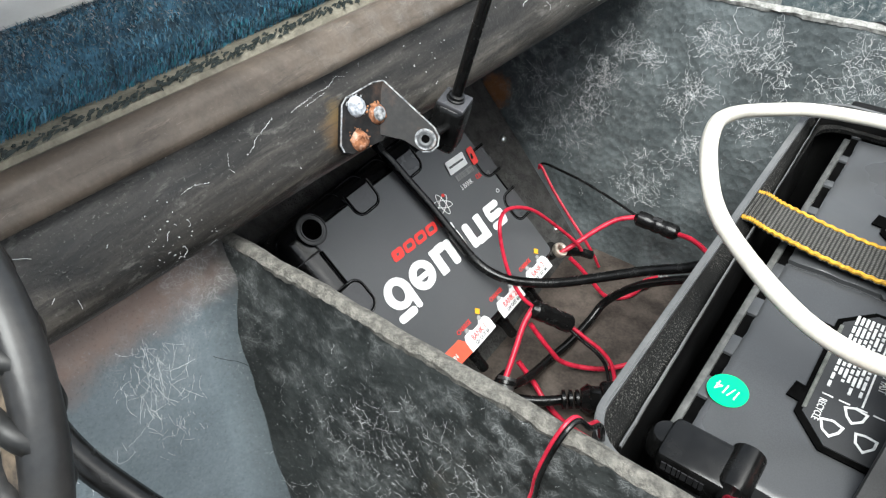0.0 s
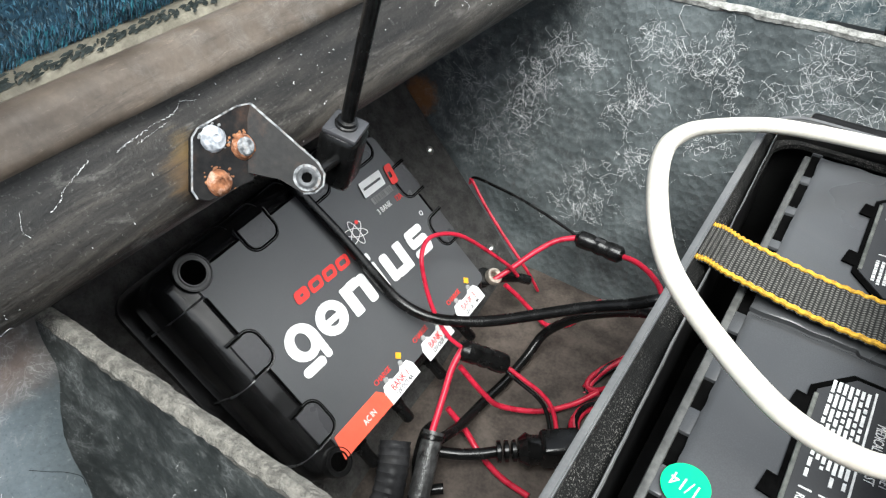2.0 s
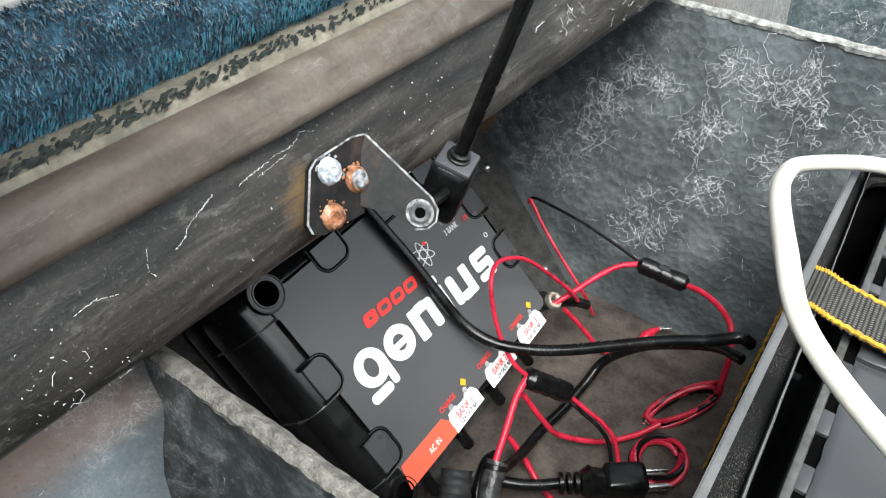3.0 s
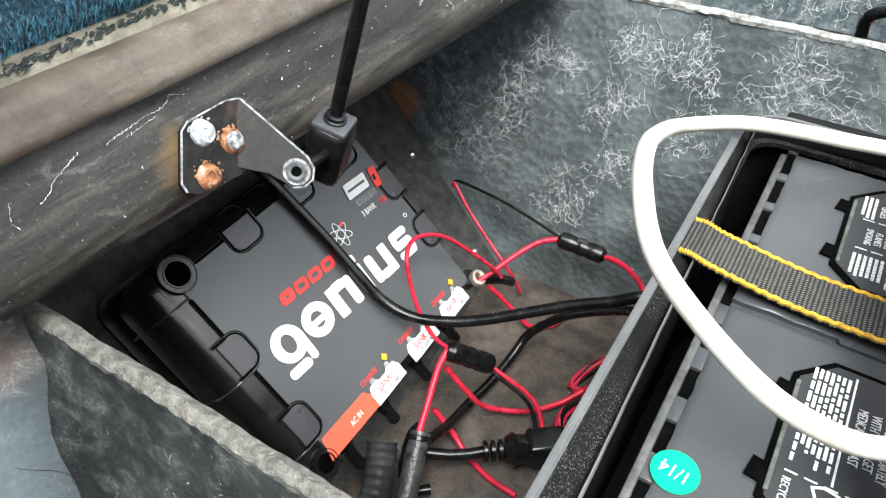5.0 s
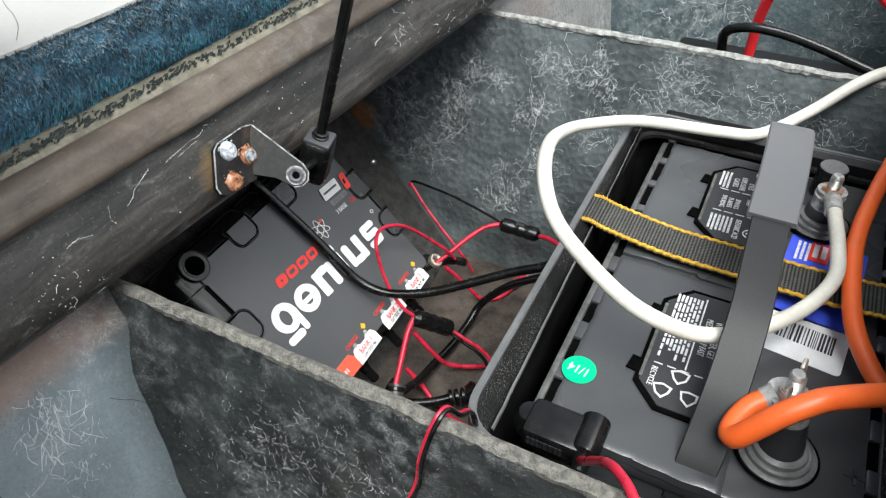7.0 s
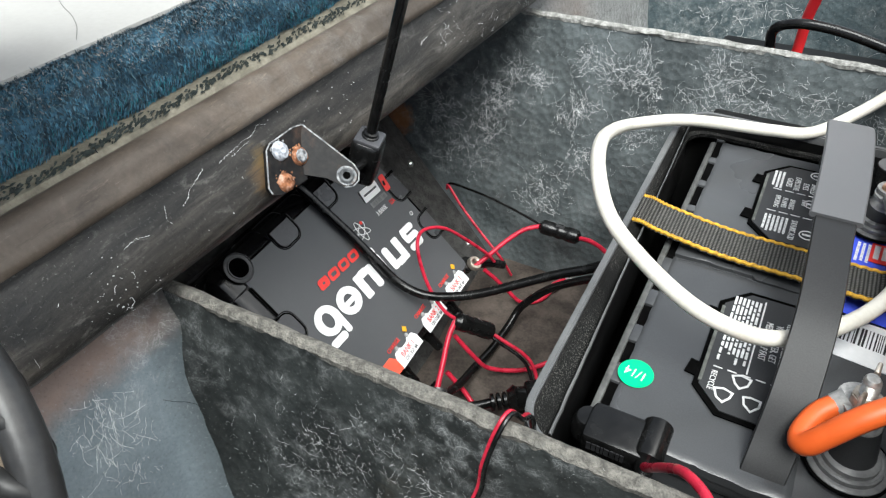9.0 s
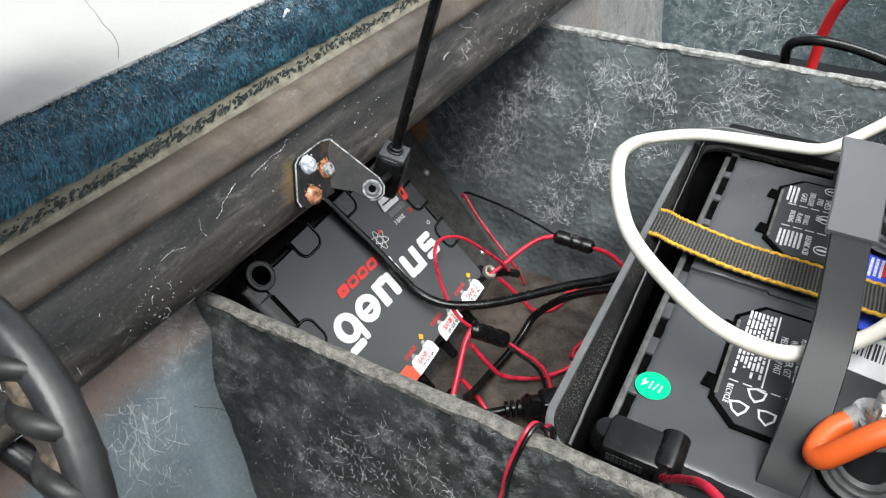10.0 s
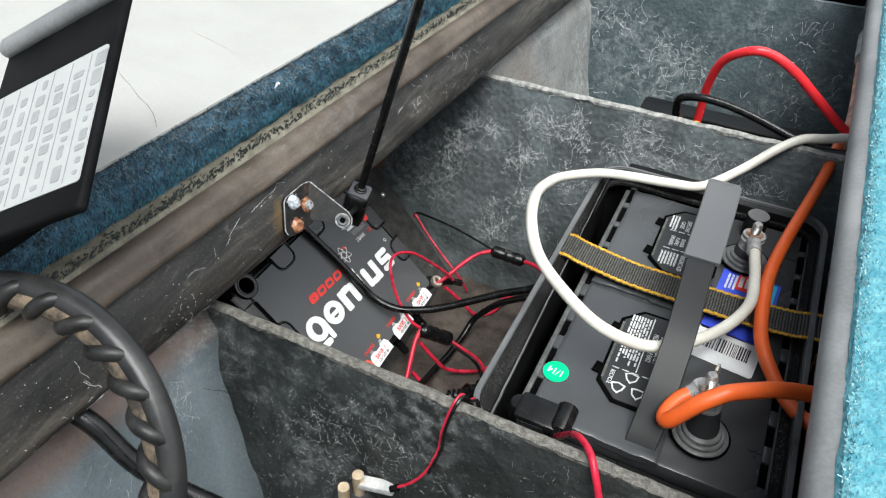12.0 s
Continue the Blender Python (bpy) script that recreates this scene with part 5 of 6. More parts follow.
for y in (0.3065, 0.2800):
    bm = None
    for k in range(5):
        bm = block((0.0058, 0.0007, 0.0003), (0.2565 + 0.0078 * k, y, BTOP + 0.0018), bm=bm)
    bpart("dashed_rule", bm, M["dull_white"], parent=rear_panel, smooth=False)
bpart("rule", block((0.0009, 0.086, 0.0003), (0.2858, 0.294, BTOP + 0.0018)), M["dull_white"], parent=rear_panel, smooth=False)
for body, size, x, y, sq in (("FLUSH EYES IMMEDIATELY", 0.0056, 0.2850, 0.157, 0.56), ("WITH WATER, GET", 0.0056, 0.2796, 0.157, 0.62), ("MEDICAL HELP FAST", 0.0056, 0.2742, 0.157, 0.60)):
    lettering("word", body, size, print_at(x, y), M["dull_white"], front_panel, sq)
bars("small_print", print_at(0.2600, 0.158), 7, 0.056, 0.0023, 0.0014, M["dull_white"], front_panel, 8)
bars("small_print", print_at(0.2945, 0.156), 4, 0.052, 0.0021, 0.0012, M["dull_white"], front_panel, 18)
for x in (0.2694, 0.2892):
    bpart("rule", block((0.0009, 0.060, 0.0003), (x, 0.158, BTOP + 0.0018)), M["dull_white"], parent=front_panel, smooth=False)
bm = None
for k in range(6):
    bm = block((0.0050, 0.0007, 0.0003), (0.2545 + 0.0075 * k, 0.1265, BTOP + 0.0018), bm=bm)
bpart("dashed_rule", bm, M["dull_white"], parent=front_panel, smooth=False)
for k in range(3):  # three folded arrows
    a = radians(90 + 120 * k)
    c = Vector((0.268 + 0.0085 * math.cos(a), 0.1135 + 0.0085 * math.sin(a)))
    o = [(c.x + 0.0062 * math.cos(a + t) * (1.0 if i % 2 else 0.75), c.y + 0.0062 * math.sin(a + t) * (1.0 if i % 2 else 0.75)) for i, t in enumerate((0.3, 1.2, 2.3, 3.1, 4.2, 5.3))]
    i = [(c.x + (x - c.x) * 0.74, c.y + (y - c.y) * 0.74) for x, y in o]
    bpart("recycling_arrow", slab(o, 0.0003, (0, 0, BTOP + 0.0016), hole=i), M["dull_white"], parent=front_panel, smooth=False)
lettering("word", "RETURN", 0.0046, print_at(0.2850, 0.1010), M["dull_white"], front_panel, 0.75)
lettering("word", "RECYCLE", 0.0046, print_at(0.2535, 0.1165), M["dull_white"], front_panel, 0.75)

dot = bpart("date_sticker", slab(oval(0.0098, 0.0098, 32, 0.2155, 0.1035), 0.0003, (0, 0, BTOP + 0.0001)), M["green"], "round green date sticker", smooth=False)
lettering("word", "1/14", 0.0085, Matrix.Translation((0.2155, 0.1035, BTOP + 0.0006 - BZ)) @ Matrix.Rotation(radians(172), 4, "Z"), M["white"], dot, 0.85, 0.0001)

# product sticker: white bar-code field and a blue, red and yellow block
st = bpart("product_sticker", slab(rounded(0.050, 0.036, 0.003), 0.0004, m=flat(0.3250, 0.1860, BTOP - 0.0045, -6)), M["white"], "white bar-code sticker, blue and red above", smooth=False)
rngb = random.Random(9)
bm, x = None, 0.0
while x < 0.036:
    w = rngb.choice((0.0005, 0.0008, 0.0012))
    bm = block((w, 0.015, 0.0002), (x - 0.018, 0.001, 0.0), m=flat(0.3255, 0.1880, BTOP - 0.0039, -6), bm=bm)
    x += w + rngb.choice((0.0006, 0.0009, 0.0013))
bpart("bar_code", bm, M["ink"], parent=st, smooth=False)
bpart("sticker_blue", slab(rounded(0.048, 0.080, 0.002), 0.0004, m=flat(0.3295, 0.2420, BTOP - 0.0045, -4)), M["blue"], "blue product sticker", smooth=False)
bpart("sticker_red", slab(rounded(0.012, 0.020, 0.001), 0.0004, m=flat(0.3270, 0.2690, BTOP - 0.0038, -4)), M["red_print"], smooth=False)
bpart("sticker_yellow", slab(rounded(0.008, 0.026, 0.001), 0.0004, m=flat(0.3400, 0.2660, BTOP - 0.0038, -4)), M["amber"], smooth=False)
bpart("sticker_cyan", slab(rounded(0.007, 0.026, 0.001), 0.0004, m=flat(0.3490, 0.2650, BTOP - 0.0038, -4)), M["cyan"], smooth=False)
bars("sticker_print", Matrix.Translation((0.3165, 0.266, BTOP - 0.0038 - BZ)) @ Matrix.Rotation(radians(-94), 4, "Z"), 3, 0.022, 0.0032, 0.0018, M["white"], st, 12)
bars("sticker_print", Matrix.Translation((0.3270, 0.269, BTOP - 0.0032 - BZ)) @ Matrix.Rotation(radians(-94), 4, "Z"), 2, 0.015, 0.0050, 0.0034, M["white"], st, 13)


def terminal(x, y, ztop, mat_nut, base):
    """A stud terminal: stepped base, leaning lead post, washer, wing nut and threaded stud."""
    post = bpart("terminal", lathe([(0.0192, -0.0745), (0.0192, -0.0730), (0.0180, -0.0722), (0.0165, -0.0721), (0.0161, -0.0698), (0.0150, -0.0690), (0.0138, -0.0692), (0.0134, -0.0668), (0.0122, -0.0660), (0.0100, -0.0655)], (*base, 0.004), 40), M["terminal_grey"], "stepped grey terminal base")
    bpart("base_ring", lathe([(0.0206, -0.0742), (0.0206, -0.0735), (0.0196, -0.0730), (0.0190, -0.0742)], (*base, 0.004), 40), M["void"], "dark groove round the base", post)
    lean = Vector((x - base[0], y - base[1], 0)) / (ztop + 0.066)

    def leaning(bm):
        for v in bm.verts:
            v.co += lean * (v.co.z - ztop)
        return bm

    mid = ztop - 0.0245
    bpart("boss", leaning(lathe([(0.0116, -0.0640), (0.0110, -0.0560), (0.0098, mid)], (x, y, 0), 28)), M["panel"], "dark grey tapering boss", post)
    bpart("lead_post", leaning(lathe([(0.0098, mid), (0.0096, mid + 0.0035), (0.0085, mid + 0.0068), (0.0058, mid + 0.0078)], (x, y, 0), 28)), M["lead"], "dull grey lead post", post)
    bpart("washer", leaning(lathe([(0.0045, ztop - 0.0172), (0.0098, ztop - 0.0172), (0.0098, ztop - 0.0156), (0.0045, ztop - 0.0152)], (x, y, 0), 24)), M["lead"], "dull washer under the nut", post)
    hexa = [(0.0072 * math.cos(radians(60 * k + 12)), 0.0072 * math.sin(radians(60 * k + 12))) for k in range(6)]
    nut = slab(hexa, 0.0058, (x, y, ztop - 0.0155))
    bmesh.ops.bevel(nut, geom=nut.edges[:], offset=0.0007, segments=2, affect="EDGES")
    bpart("nut", leaning(nut), M[mat_nut], parent=post)
    if mat_nut == "steel_dull":
        for w, turn in ((-1, 20), (1, 28)):
            wing = block((0.0062, 0.0022, 0.0100), (w * 0.0090, 0, 0.0), 0.0009, 2, m=Matrix.Translation((x, y, ztop - 0.0085 + 0.002 * w)) @ Matrix.Rotation(radians(turn + 50), 4, "Z") @ Matrix.Rotation(radians(-14 * w), 4, "Y"))
            bpart("wing", leaning(wing), M["steel_dull"], "stained wing of the nut", post)
    prof, z = [], ztop - 0.011
    while z < ztop - 0.0022:
        prof += [(0.0033, z), (0.0041, z + 0.0006)]
        z += 0.0012
    prof += [(0.0037, ztop - 0.0010), (0.0030, ztop), (0.0001, ztop + 0.0003)]
    bpart("stud", leaning(lathe(prof, (x, y, 0), 18)), M["stud"], "threaded steel stud", post)
    return post


terminal(0.3225, 0.3000, -0.030, "brass_old", (0.322, 0.298))
terminal(0.3175, 0.1070, -0.018, "steel_dull", (0.323, 0.098))
cap = bpart("post_cap", lathe([(0.0102, -0.072), (0.0102, -0.0505), (0.0098, -0.0498), (0.0001, -0.0498)], (0.3225, 0.3400, 0), 28), M["rubber"], "round black post cap")
bpart("cap_disc", lathe([(0.0094, -0.0500), (0.0092, -0.0493), (0.0001, -0.0491)], (0.3225, 0.3400, 0), 28), M["terminal_grey"], "scratched grey disc", cap)
bpart("pole_mark", join(block((0.010, 0.0016, 0.0012), (0.360, 0.103, BTOP - 0.0042)), block((0.0016, 0.010, 0.0012), (0.360, 0.103, BTOP - 0.0042))), M["battery"], "moulded plus sign")


# carrying handle: a flat black band, its rear half a wider grip
def band(path, widths, thick):
    q = spline(path, 8)
    bm = bmesh.new()
    rings = []
    for i, c in enumerate(q):
        t = i / (len(q) - 1) * (len(widths) - 1)
        k = min(int(t), len(widths) - 2)
        w = widths[k] + (widths[k + 1] - widths[k]) * (t - k)
        d = (q[min(i + 1, len(q) - 1)] - q[max(i - 1, 0)]).normalized()
        s = Vector((1, 0, 0))
        n = s.cross(d).normalized()
        rings.append([bm.verts.new(c + s * a * w / 2 + n * b * thick / 2) for a, b in ((-1, -0.5), (-0.94, -1), (0.94, -1), (1, -0.5), (1, 0.5), (0.94, 1), (-0.94, 1), (-1, 0.5))])
    for a, b in zip(rings, rings[1:]):
        for k in range(8):
            bm.faces.new((a[k], a[(k + 1) % 8], b[(k + 1) % 8], b[k]))
    bm.faces.new(rings[0]), bm.faces.new(rings[-1])
    return bm


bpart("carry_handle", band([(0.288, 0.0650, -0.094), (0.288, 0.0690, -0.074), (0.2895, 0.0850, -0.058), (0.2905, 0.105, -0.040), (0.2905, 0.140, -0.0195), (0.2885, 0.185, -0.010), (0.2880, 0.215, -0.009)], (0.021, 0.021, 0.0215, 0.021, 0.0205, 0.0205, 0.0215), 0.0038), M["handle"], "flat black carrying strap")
bpart("handle_grip", band([(0.2880, 0.2030, -0.0072), (0.2880, 0.2400, -0.0060), (0.2875, 0.2800, -0.0080), (0.2868, 0.3150, -0.0140), (0.2865, 0.3290, -0.0200), (0.2875, 0.3400, -0.0270), (0.2880, 0.3480, -0.0420), (0.2880, 0.3560, -0.0740)], (0.027, 0.0275, 0.028, 0.0285, 0.0270, 0.0200, 0.0190, 0.0190), 0.0036), M["grip"], "wider black handle grip, sheen in its paler colour")

# ribbed webbing over the battery and box
strap = thing("webbing_strap", (0.28, 0.2250, BTOP), "black webbing strap with yellow edges across the battery", "strap")


def webbing(y0, y1, path, lift, rib, thick=0.0016):
    q = spline(path, 30)
    bm = bmesh.new()
    rings = []
    for i, c in enumerate(q):
        d = (q[min(i + 1, len(q) - 1)] - q[max(i - 1, 0)]).normalized()
        n = Vector((-d.z, 0, d.x))
        n = n if n.z >= 0 or abs(n.z) < 0.3 else -n
        up = lift + (rib if i % 4 < 2 else 0.0)
        slip = 0.012 * (c.x + 0.0)
        rings.append([bm.verts.new(Vector((c.x, c.y + y + slip * 0, c.z)) + n * o) for y, o in ((y0, up), (y1, up), (y1, up - thick), (y0, up - thick))])
    for a, b in zip(rings, rings[1:]):
        for k in range(4):
            bm.faces.new((a[k], a[(k + 1) % 4], b[(k + 1) % 4], b[k]))
    bm.faces.new(rings[0]), bm.faces.new(rings[-1])
    return bm


SP = [(-0.109, 0.010, -0.16), (-0.109, 0.0085, -0.05), (-0.1075, 0.0070, 0.004), (-0.100, 0.0060, 0.0128), (-0.085, 0.0050, 0.0100), (-0.045, 0.0025, 0.0060), (0.0, 0.0, 0.0070), (0.045, -0.0010, 0.0070), (0.085, -0.0010, 0.0095), (0.102, -0.0010, 0.0135), (0.1085, 0.0, 0.006), (0.110, 0.0, -0.05), (0.110, 0.0, -0.16)]
part("weave", webbing(-0.0150, 0.0150, SP, 0.0, 0.0007), M["webbing"], strap, "ribbed black webbing")
for a, b in ((-0.0151, -0.0126), (0.0126, 0.0151)):
    part("edge_stitch", webbing(a, b, SP, 0.0006, 0.0006, 0.0012), M["yellow"], strap, "yellow stitched edge")

# ---- cables ----


def cable(name, pts, r, mat, label, category="cable", seg=12, sub=7, group=""):
    base = Vector(pts[0])
    ob = part(name, tube([Vector(p) - base for p in pts], r, seg, sub), M[mat])
    ob.location = base
    return tagged(ob, label, category, group)


white = thing("white_cable", (0.3225, 0.296, -0.045), "thick white battery cable looping over the battery", "cable")
WB = Vector((0.3225, 0.296, -0.045))
WPTS = [(0.325, 0.284, -0.044), (0.327, 0.272, -0.044), (0.331, 0.241, -0.043), (0.331, 0.209, -0.041), (0.3185, 0.179, -0.043), (0.298, 0.152, -0.0425), (0.278, 0.131, -0.036), (0.259, 0.121, -0.0295), (0.233, 0.117, -0.018), (0.202, 0.133, -0.012), (0.178, 0.149, -0.003), (0.163, 0.170, 0.008), (0.1505, 0.212, 0.0), (0.146, 0.253, -0.016), (0.1485, 0.300, -0.037), (0.175, 0.329, -0.043), (0.205, 0.342, -0.046), (0.241, 0.354, -0.050), (0.268, 0.365, -0.051), (0.296, 0.393, -0.041), (0.321, 0.413, -0.022), (0.339, 0.4245, -0.0125), (0.357, 0.433, -0.0115), (0.383, 0.444, -0.010), (0.412, 0.455, -0.012)]
part("insulation", tube([Vector(p) - WB for p in WPTS], 0.0045, 14, 8), M["white_rubber"], white)
lug_m = Matrix.Translation((0.0, 0.004, 0.0006))
part("lug", slab(oval(0.0095, 0.0085, 20), 0.0022, m=lug_m, hole=oval(0.0042, 0.0042, 20)), M["lead"], white, "dull crimped lug")
part("crimp", tube([(0.0008, -0.004, 0.001), (0.0020, -0.012, 0.001), (0.003, -0.018, 0.001)], 0.0058, 14, 4), M["lead"], white)

orange = thing("orange_cable", (0.3215, 0.1175, -0.045), "thick orange battery cable doubling back from the terminal", "cable")
OB = Vector((0.3215, 0.1175, -0.045))
OPTS = [(0.3105, 0.1045, -0.0385), (0.3030, 0.0975, -0.0415), (0.2985, 0.0885, -0.0440), (0.2972, 0.0805, -0.0450), (0.3000, 0.0768, -0.0415), (0.3060, 0.0785, -0.0325), (0.3140, 0.0825, -0.0220), (0.3230, 0.0885, -0.0160), (0.3320, 0.0950, -0.0140), (0.3580, 0.1120, -0.0165), (0.3830, 0.1250, -0.0240), (0.4150, 0.1310, -0.0340)]
part("insulation", tube([Vector(p) - OB for p in OPTS], 0.0056, 14, 8), M["orange_rubber"], orange)
part("lug", slab(oval(0.0105, 0.0100, 20), 0.0024, m=Matrix.Translation((-0.0040, -0.0105, 0.0088)), hole=oval(0.0042, 0.0042, 20)), M["lead"], orange, "dull lug under the nut")
part("crimp", tube([(-0.0085, -0.0115, 0.0088), (-0.0130, -0.0145, 0.0050)], 0.0064, 14, curve=False), M["lead"], orange)
cable("orange_lead", [(0.415, 0.118, -0.066), (0.394, 0.128, -0.060), (0.374, 0.142, -0.060), (0.357, 0.163, -0.055), (0.345, 0.187, -0.048), (0.341, 0.229, -0.046), (0.342, 0.267, -0.046), (0.349, 0.314, -0.044), (0.359, 0.364, -0.040), (0.369, 0.417, -0.031), (0.374, 0.454, -0.025), (0.384, 0.495, -0.022), (0.40, 0.55, -0.03)], 0.0053, "orange_rubber", "scuffed orange cable rising along the battery's side", seg=14)
cable("red_cable", [(0.238, 0.490, -0.080), (0.238, 0.492, -0.044), (0.239, 0.486, -0.009), (0.248, 0.475, 0.025), (0.271, 0.462, 0.046), (0.292, 0.465, 0.044), (0.316, 0.468, 0.030), (0.344, 0.469, 0.007), (0.371, 0.468, -0.014), (0.388, 0.469, -0.022), (0.412, 0.472, -0.03)], 0.0045, "red_cable", "thick red cable arching up behind the bulkhead", seg=14)
cable("black_cable", [(0.217, 0.470, -0.075), (0.217, 0.465, -0.042), (0.2165, 0.461, -0.020), (0.233, 0.456, -0.010), (0.261, 0.455, -0.010), (0.295, 0.450, -0.015), (0.330, 0.442, -0.022), (0.357, 0.435, -0.025), (0.386, 0.431, -0.021), (0.412, 0.430, -0.02)], 0.0042, "rubber", "black cable lying over the bulkhead's edge", seg=14)
cable("cable_loom", [(0.382, 0.445, -0.024), (0.386, 0.511, -0.030), (0.389, 0.578, -0.034), (0.390, 0.638, -0.036), (0.391, 0.69, -0.036), (0.392, 0.76, -0.036)], 0.0085, "loom", "stained salmon-brown cable loom under the rail", seg=14)
cable("grey_conduit", [(0.391, 0.672, -0.030), (0.391, 0.70, -0.030), (0.392, 0.76, -0.030)], 0.0125, "conduit", "short grey plastic conduit round the loom", "conduit", seg=16)

cable("power_cable", [(-0.115, 0.182, -0.070), (-0.098, 0.183, -0.080), (-0.084, 0.184, -0.091), (-0.067, 0.187, -0.110), (-0.046, 0.189, -0.130), (-0.023, 0.189, -0.151), (-0.002, 0.190, -0.170), (0.020, 0.194, -0.178), (0.043, 0.203, -0.178), (0.065, 0.214, -0.174), (0.092, 0.229, -0.165), (0.118, 0.242, -0.155), (0.141, 0.251, -0.147), (0.157, 0.257, -0.139), (0.164, 0.262, -0.145)], 0.0040, "rubber", "black cord crossing the charger's face", seg=12)
cable("floor_cord", [(0.163, 0.275, -0.176), (0.145, 0.282, -0.183), (0.115, 0.286, -0.206), (0.093, 0.286, -0.226), (0.073, 0.279, -0.250), (0.068, 0.261, -0.262), (0.064, 0.232, -0.267), (0.060, 0.204, -0.265), (0.061, 0.171, -0.252), (0.060, 0.144, -0.236)], 0.0038, "rubber", "black cord trailing to the taped bundle")

# wires of the charger: fused red leads
fl = thing("fused_lead", (0.0825, 0.3500, -0.2055), "red charger lead with a black in-line fuse holder", "fuse lead", "fused charger leads")
FB = Vector((0.0825, 0.3500, -0.2055))


def fuse(parent, a, b, r, base):
    a, b = Vector(a) - base, Vector(b) - base
    d = b - a
    n = 14
    pts = [a + d * (i / (n - 1)) for i in range(n)]
    radii = [r * s for s in (0.5, 0.97, 1.0, 1.0, 1.0, 0.88, 1.0, 1.0, 0.88, 1.0, 1.0, 1.0, 0.97, 0.5)]
    part("fuse_holder", tube(pts, r, 14, bm=None, curve=False, radii=radii), M["rubber"], parent, "grooved black fuse holder")
    part("label_bars", tube([a + d * 0.4 + Vector((0, 0, r * 0.7)), a + d * 0.6 + Vector((0, 0, r * 0.7))], r * 0.36, 8, curve=False), M["satin"], parent)


fuse(fl, (0.0615, 0.348, -0.2035), (0.1030, 0.3515, -0.2075), 0.0074, FB)
part("red_wire", tube([Vector(p) - FB for p in ((0.021, 0.2845, -0.2215), (0.029, 0.299, -0.216), (0.039, 0.319, -0.209), (0.050, 0.336, -0.204), (0.063, 0.348, -0.2035))], 0.0023, 10), M["red_rubber"], fl)
part("red_wire", tube([Vector(p) - FB for p in ((0.1015, 0.3505, -0.207), (0.116, 0.344, -0.201), (0.132, 0.333, -0.197), (0.146, 0.318, -0.196), (0.154, 0.302, -0.210), (0.157, 0.292, -0.235))], 0.0023, 10), M["red_rubber"], fl)
fl2 = thing("fused_lead", (0.058, 0.209, -0.214), "red lead with a fuse holder resting beside the charger", "fuse lead", "fused charger leads")
FB = Vector((0.058, 0.209, -0.214))
fuse(fl2, (0.0460, 0.196, -0.1990), (0.0700, 0.2215, -0.2290), 0.0080, FB)
for pts, r, mt in (
    ([(0.048, 0.198, -0.200), (0.037, 0.195, -0.190), (0.024, 0.198, -0.176), (0.013, 0.204, -0.159), (0.005, 0.212, -0.143), (-0.001, 0.228, -0.142), (0.001, 0.244, -0.148), (0.007, 0.259, -0.159), (0.016, 0.276, -0.181), (0.029, 0.294, -0.209), (0.034, 0.301, -0.224)], 0.0016, "red_rubber"),
    ([(0.047, 0.199, -0.199), (0.047, 0.184, -0.207), (0.051, 0.166, -0.217), (0.055, 0.148, -0.227), (0.058, 0.136, -0.232)], 0.0024, "red_rubber"),
    ([(0.068, 0.2200, -0.228), (0.085, 0.221, -0.236), (0.099, 0.222, -0.243), (0.110, 0.220, -0.251), (0.119, 0.212, -0.262), (0.125, 0.198, -0.268)], 0.0018, "red_rubber"),
    ([(0.0665, 0.2185, -0.2295), (0.083, 0.2185, -0.2380), (0.097, 0.2190, -0.2450), (0.107, 0.217, -0.253), (0.116, 0.208, -0.264), (0.122, 0.194, -0.269)], 0.0016, "rubber"),
    ([(0.047, 0.194, -0.217), (0.063, 0.199, -0.243), (0.074, 0.207, -0.262), (0.099, 0.223, -0.269), (0.118, 0.242, -0.268), (0.131, 0.259, -0.262)], 0.0022, "red_rubber"),
):
    part("red_wire" if mt == "red_rubber" else "black_wire", tube([Vector(p) - FB for p in pts], r, 10), M[mt], fl2)
cable("red_lead", [(0.047, 0.176, -0.247), (0.063, 0.175, -0.262), (0.079, 0.169, -0.2705), (0.101, 0.162, -0.2725), (0.125, 0.160, -0.2725)], 0.0023, "red_rubber", "red lead lying on the floor under the plug", "wire")
cl = thing("clip_lead", (0.072, 0.309, -0.266), "red lead ending in a small red test clip", "wire")
CB = Vector((0.072, 0.309, -0.266))
part("red_wire", tube([Vector(p) - CB for p in ((0.028, 0.291, -0.229), (0.037, 0.295, -0.240), (0.048, 0.300, -0.256), (0.061, 0.303, -0.2700), (0.072, 0.309, -0.2725), (0.081, 0.320, -0.2720), (0.085, 0.336, -0.270))], 0.0021, 10), M["red_rubber"], cl)
part("clip_sleeve", tube([Vector(p) - CB for p in ((0.084, 0.330, -0.269), (0.088, 0.342, -0.268), (0.092, 0.350, -0.267))], 0.0042, 10, 5, radii=[0.0022, 0.0036, 0.0046, 0.0048, 0.0045, 0.004, 0.0034, 0.003, 0.0026, 0.0022, 0.0018]), M["red_rubber"], cl)
part("clip_blade", block((0.011, 0.003, 0.001), (0, 0, 0), 0.0004, m=Matrix.Translation(Vector((0.0965, 0.353, -0.266)) - CB) @ Matrix.Rotation(radians(35), 4, "Z")), M["steel"], cl, "bright metal blade")
pr = thing("wire_pair", (-0.042, 0.351, -0.189), "thin red and black wires strung by the rear bulkhead", "wire")
PB = Vector((-0.042, 0.351, -0.189))
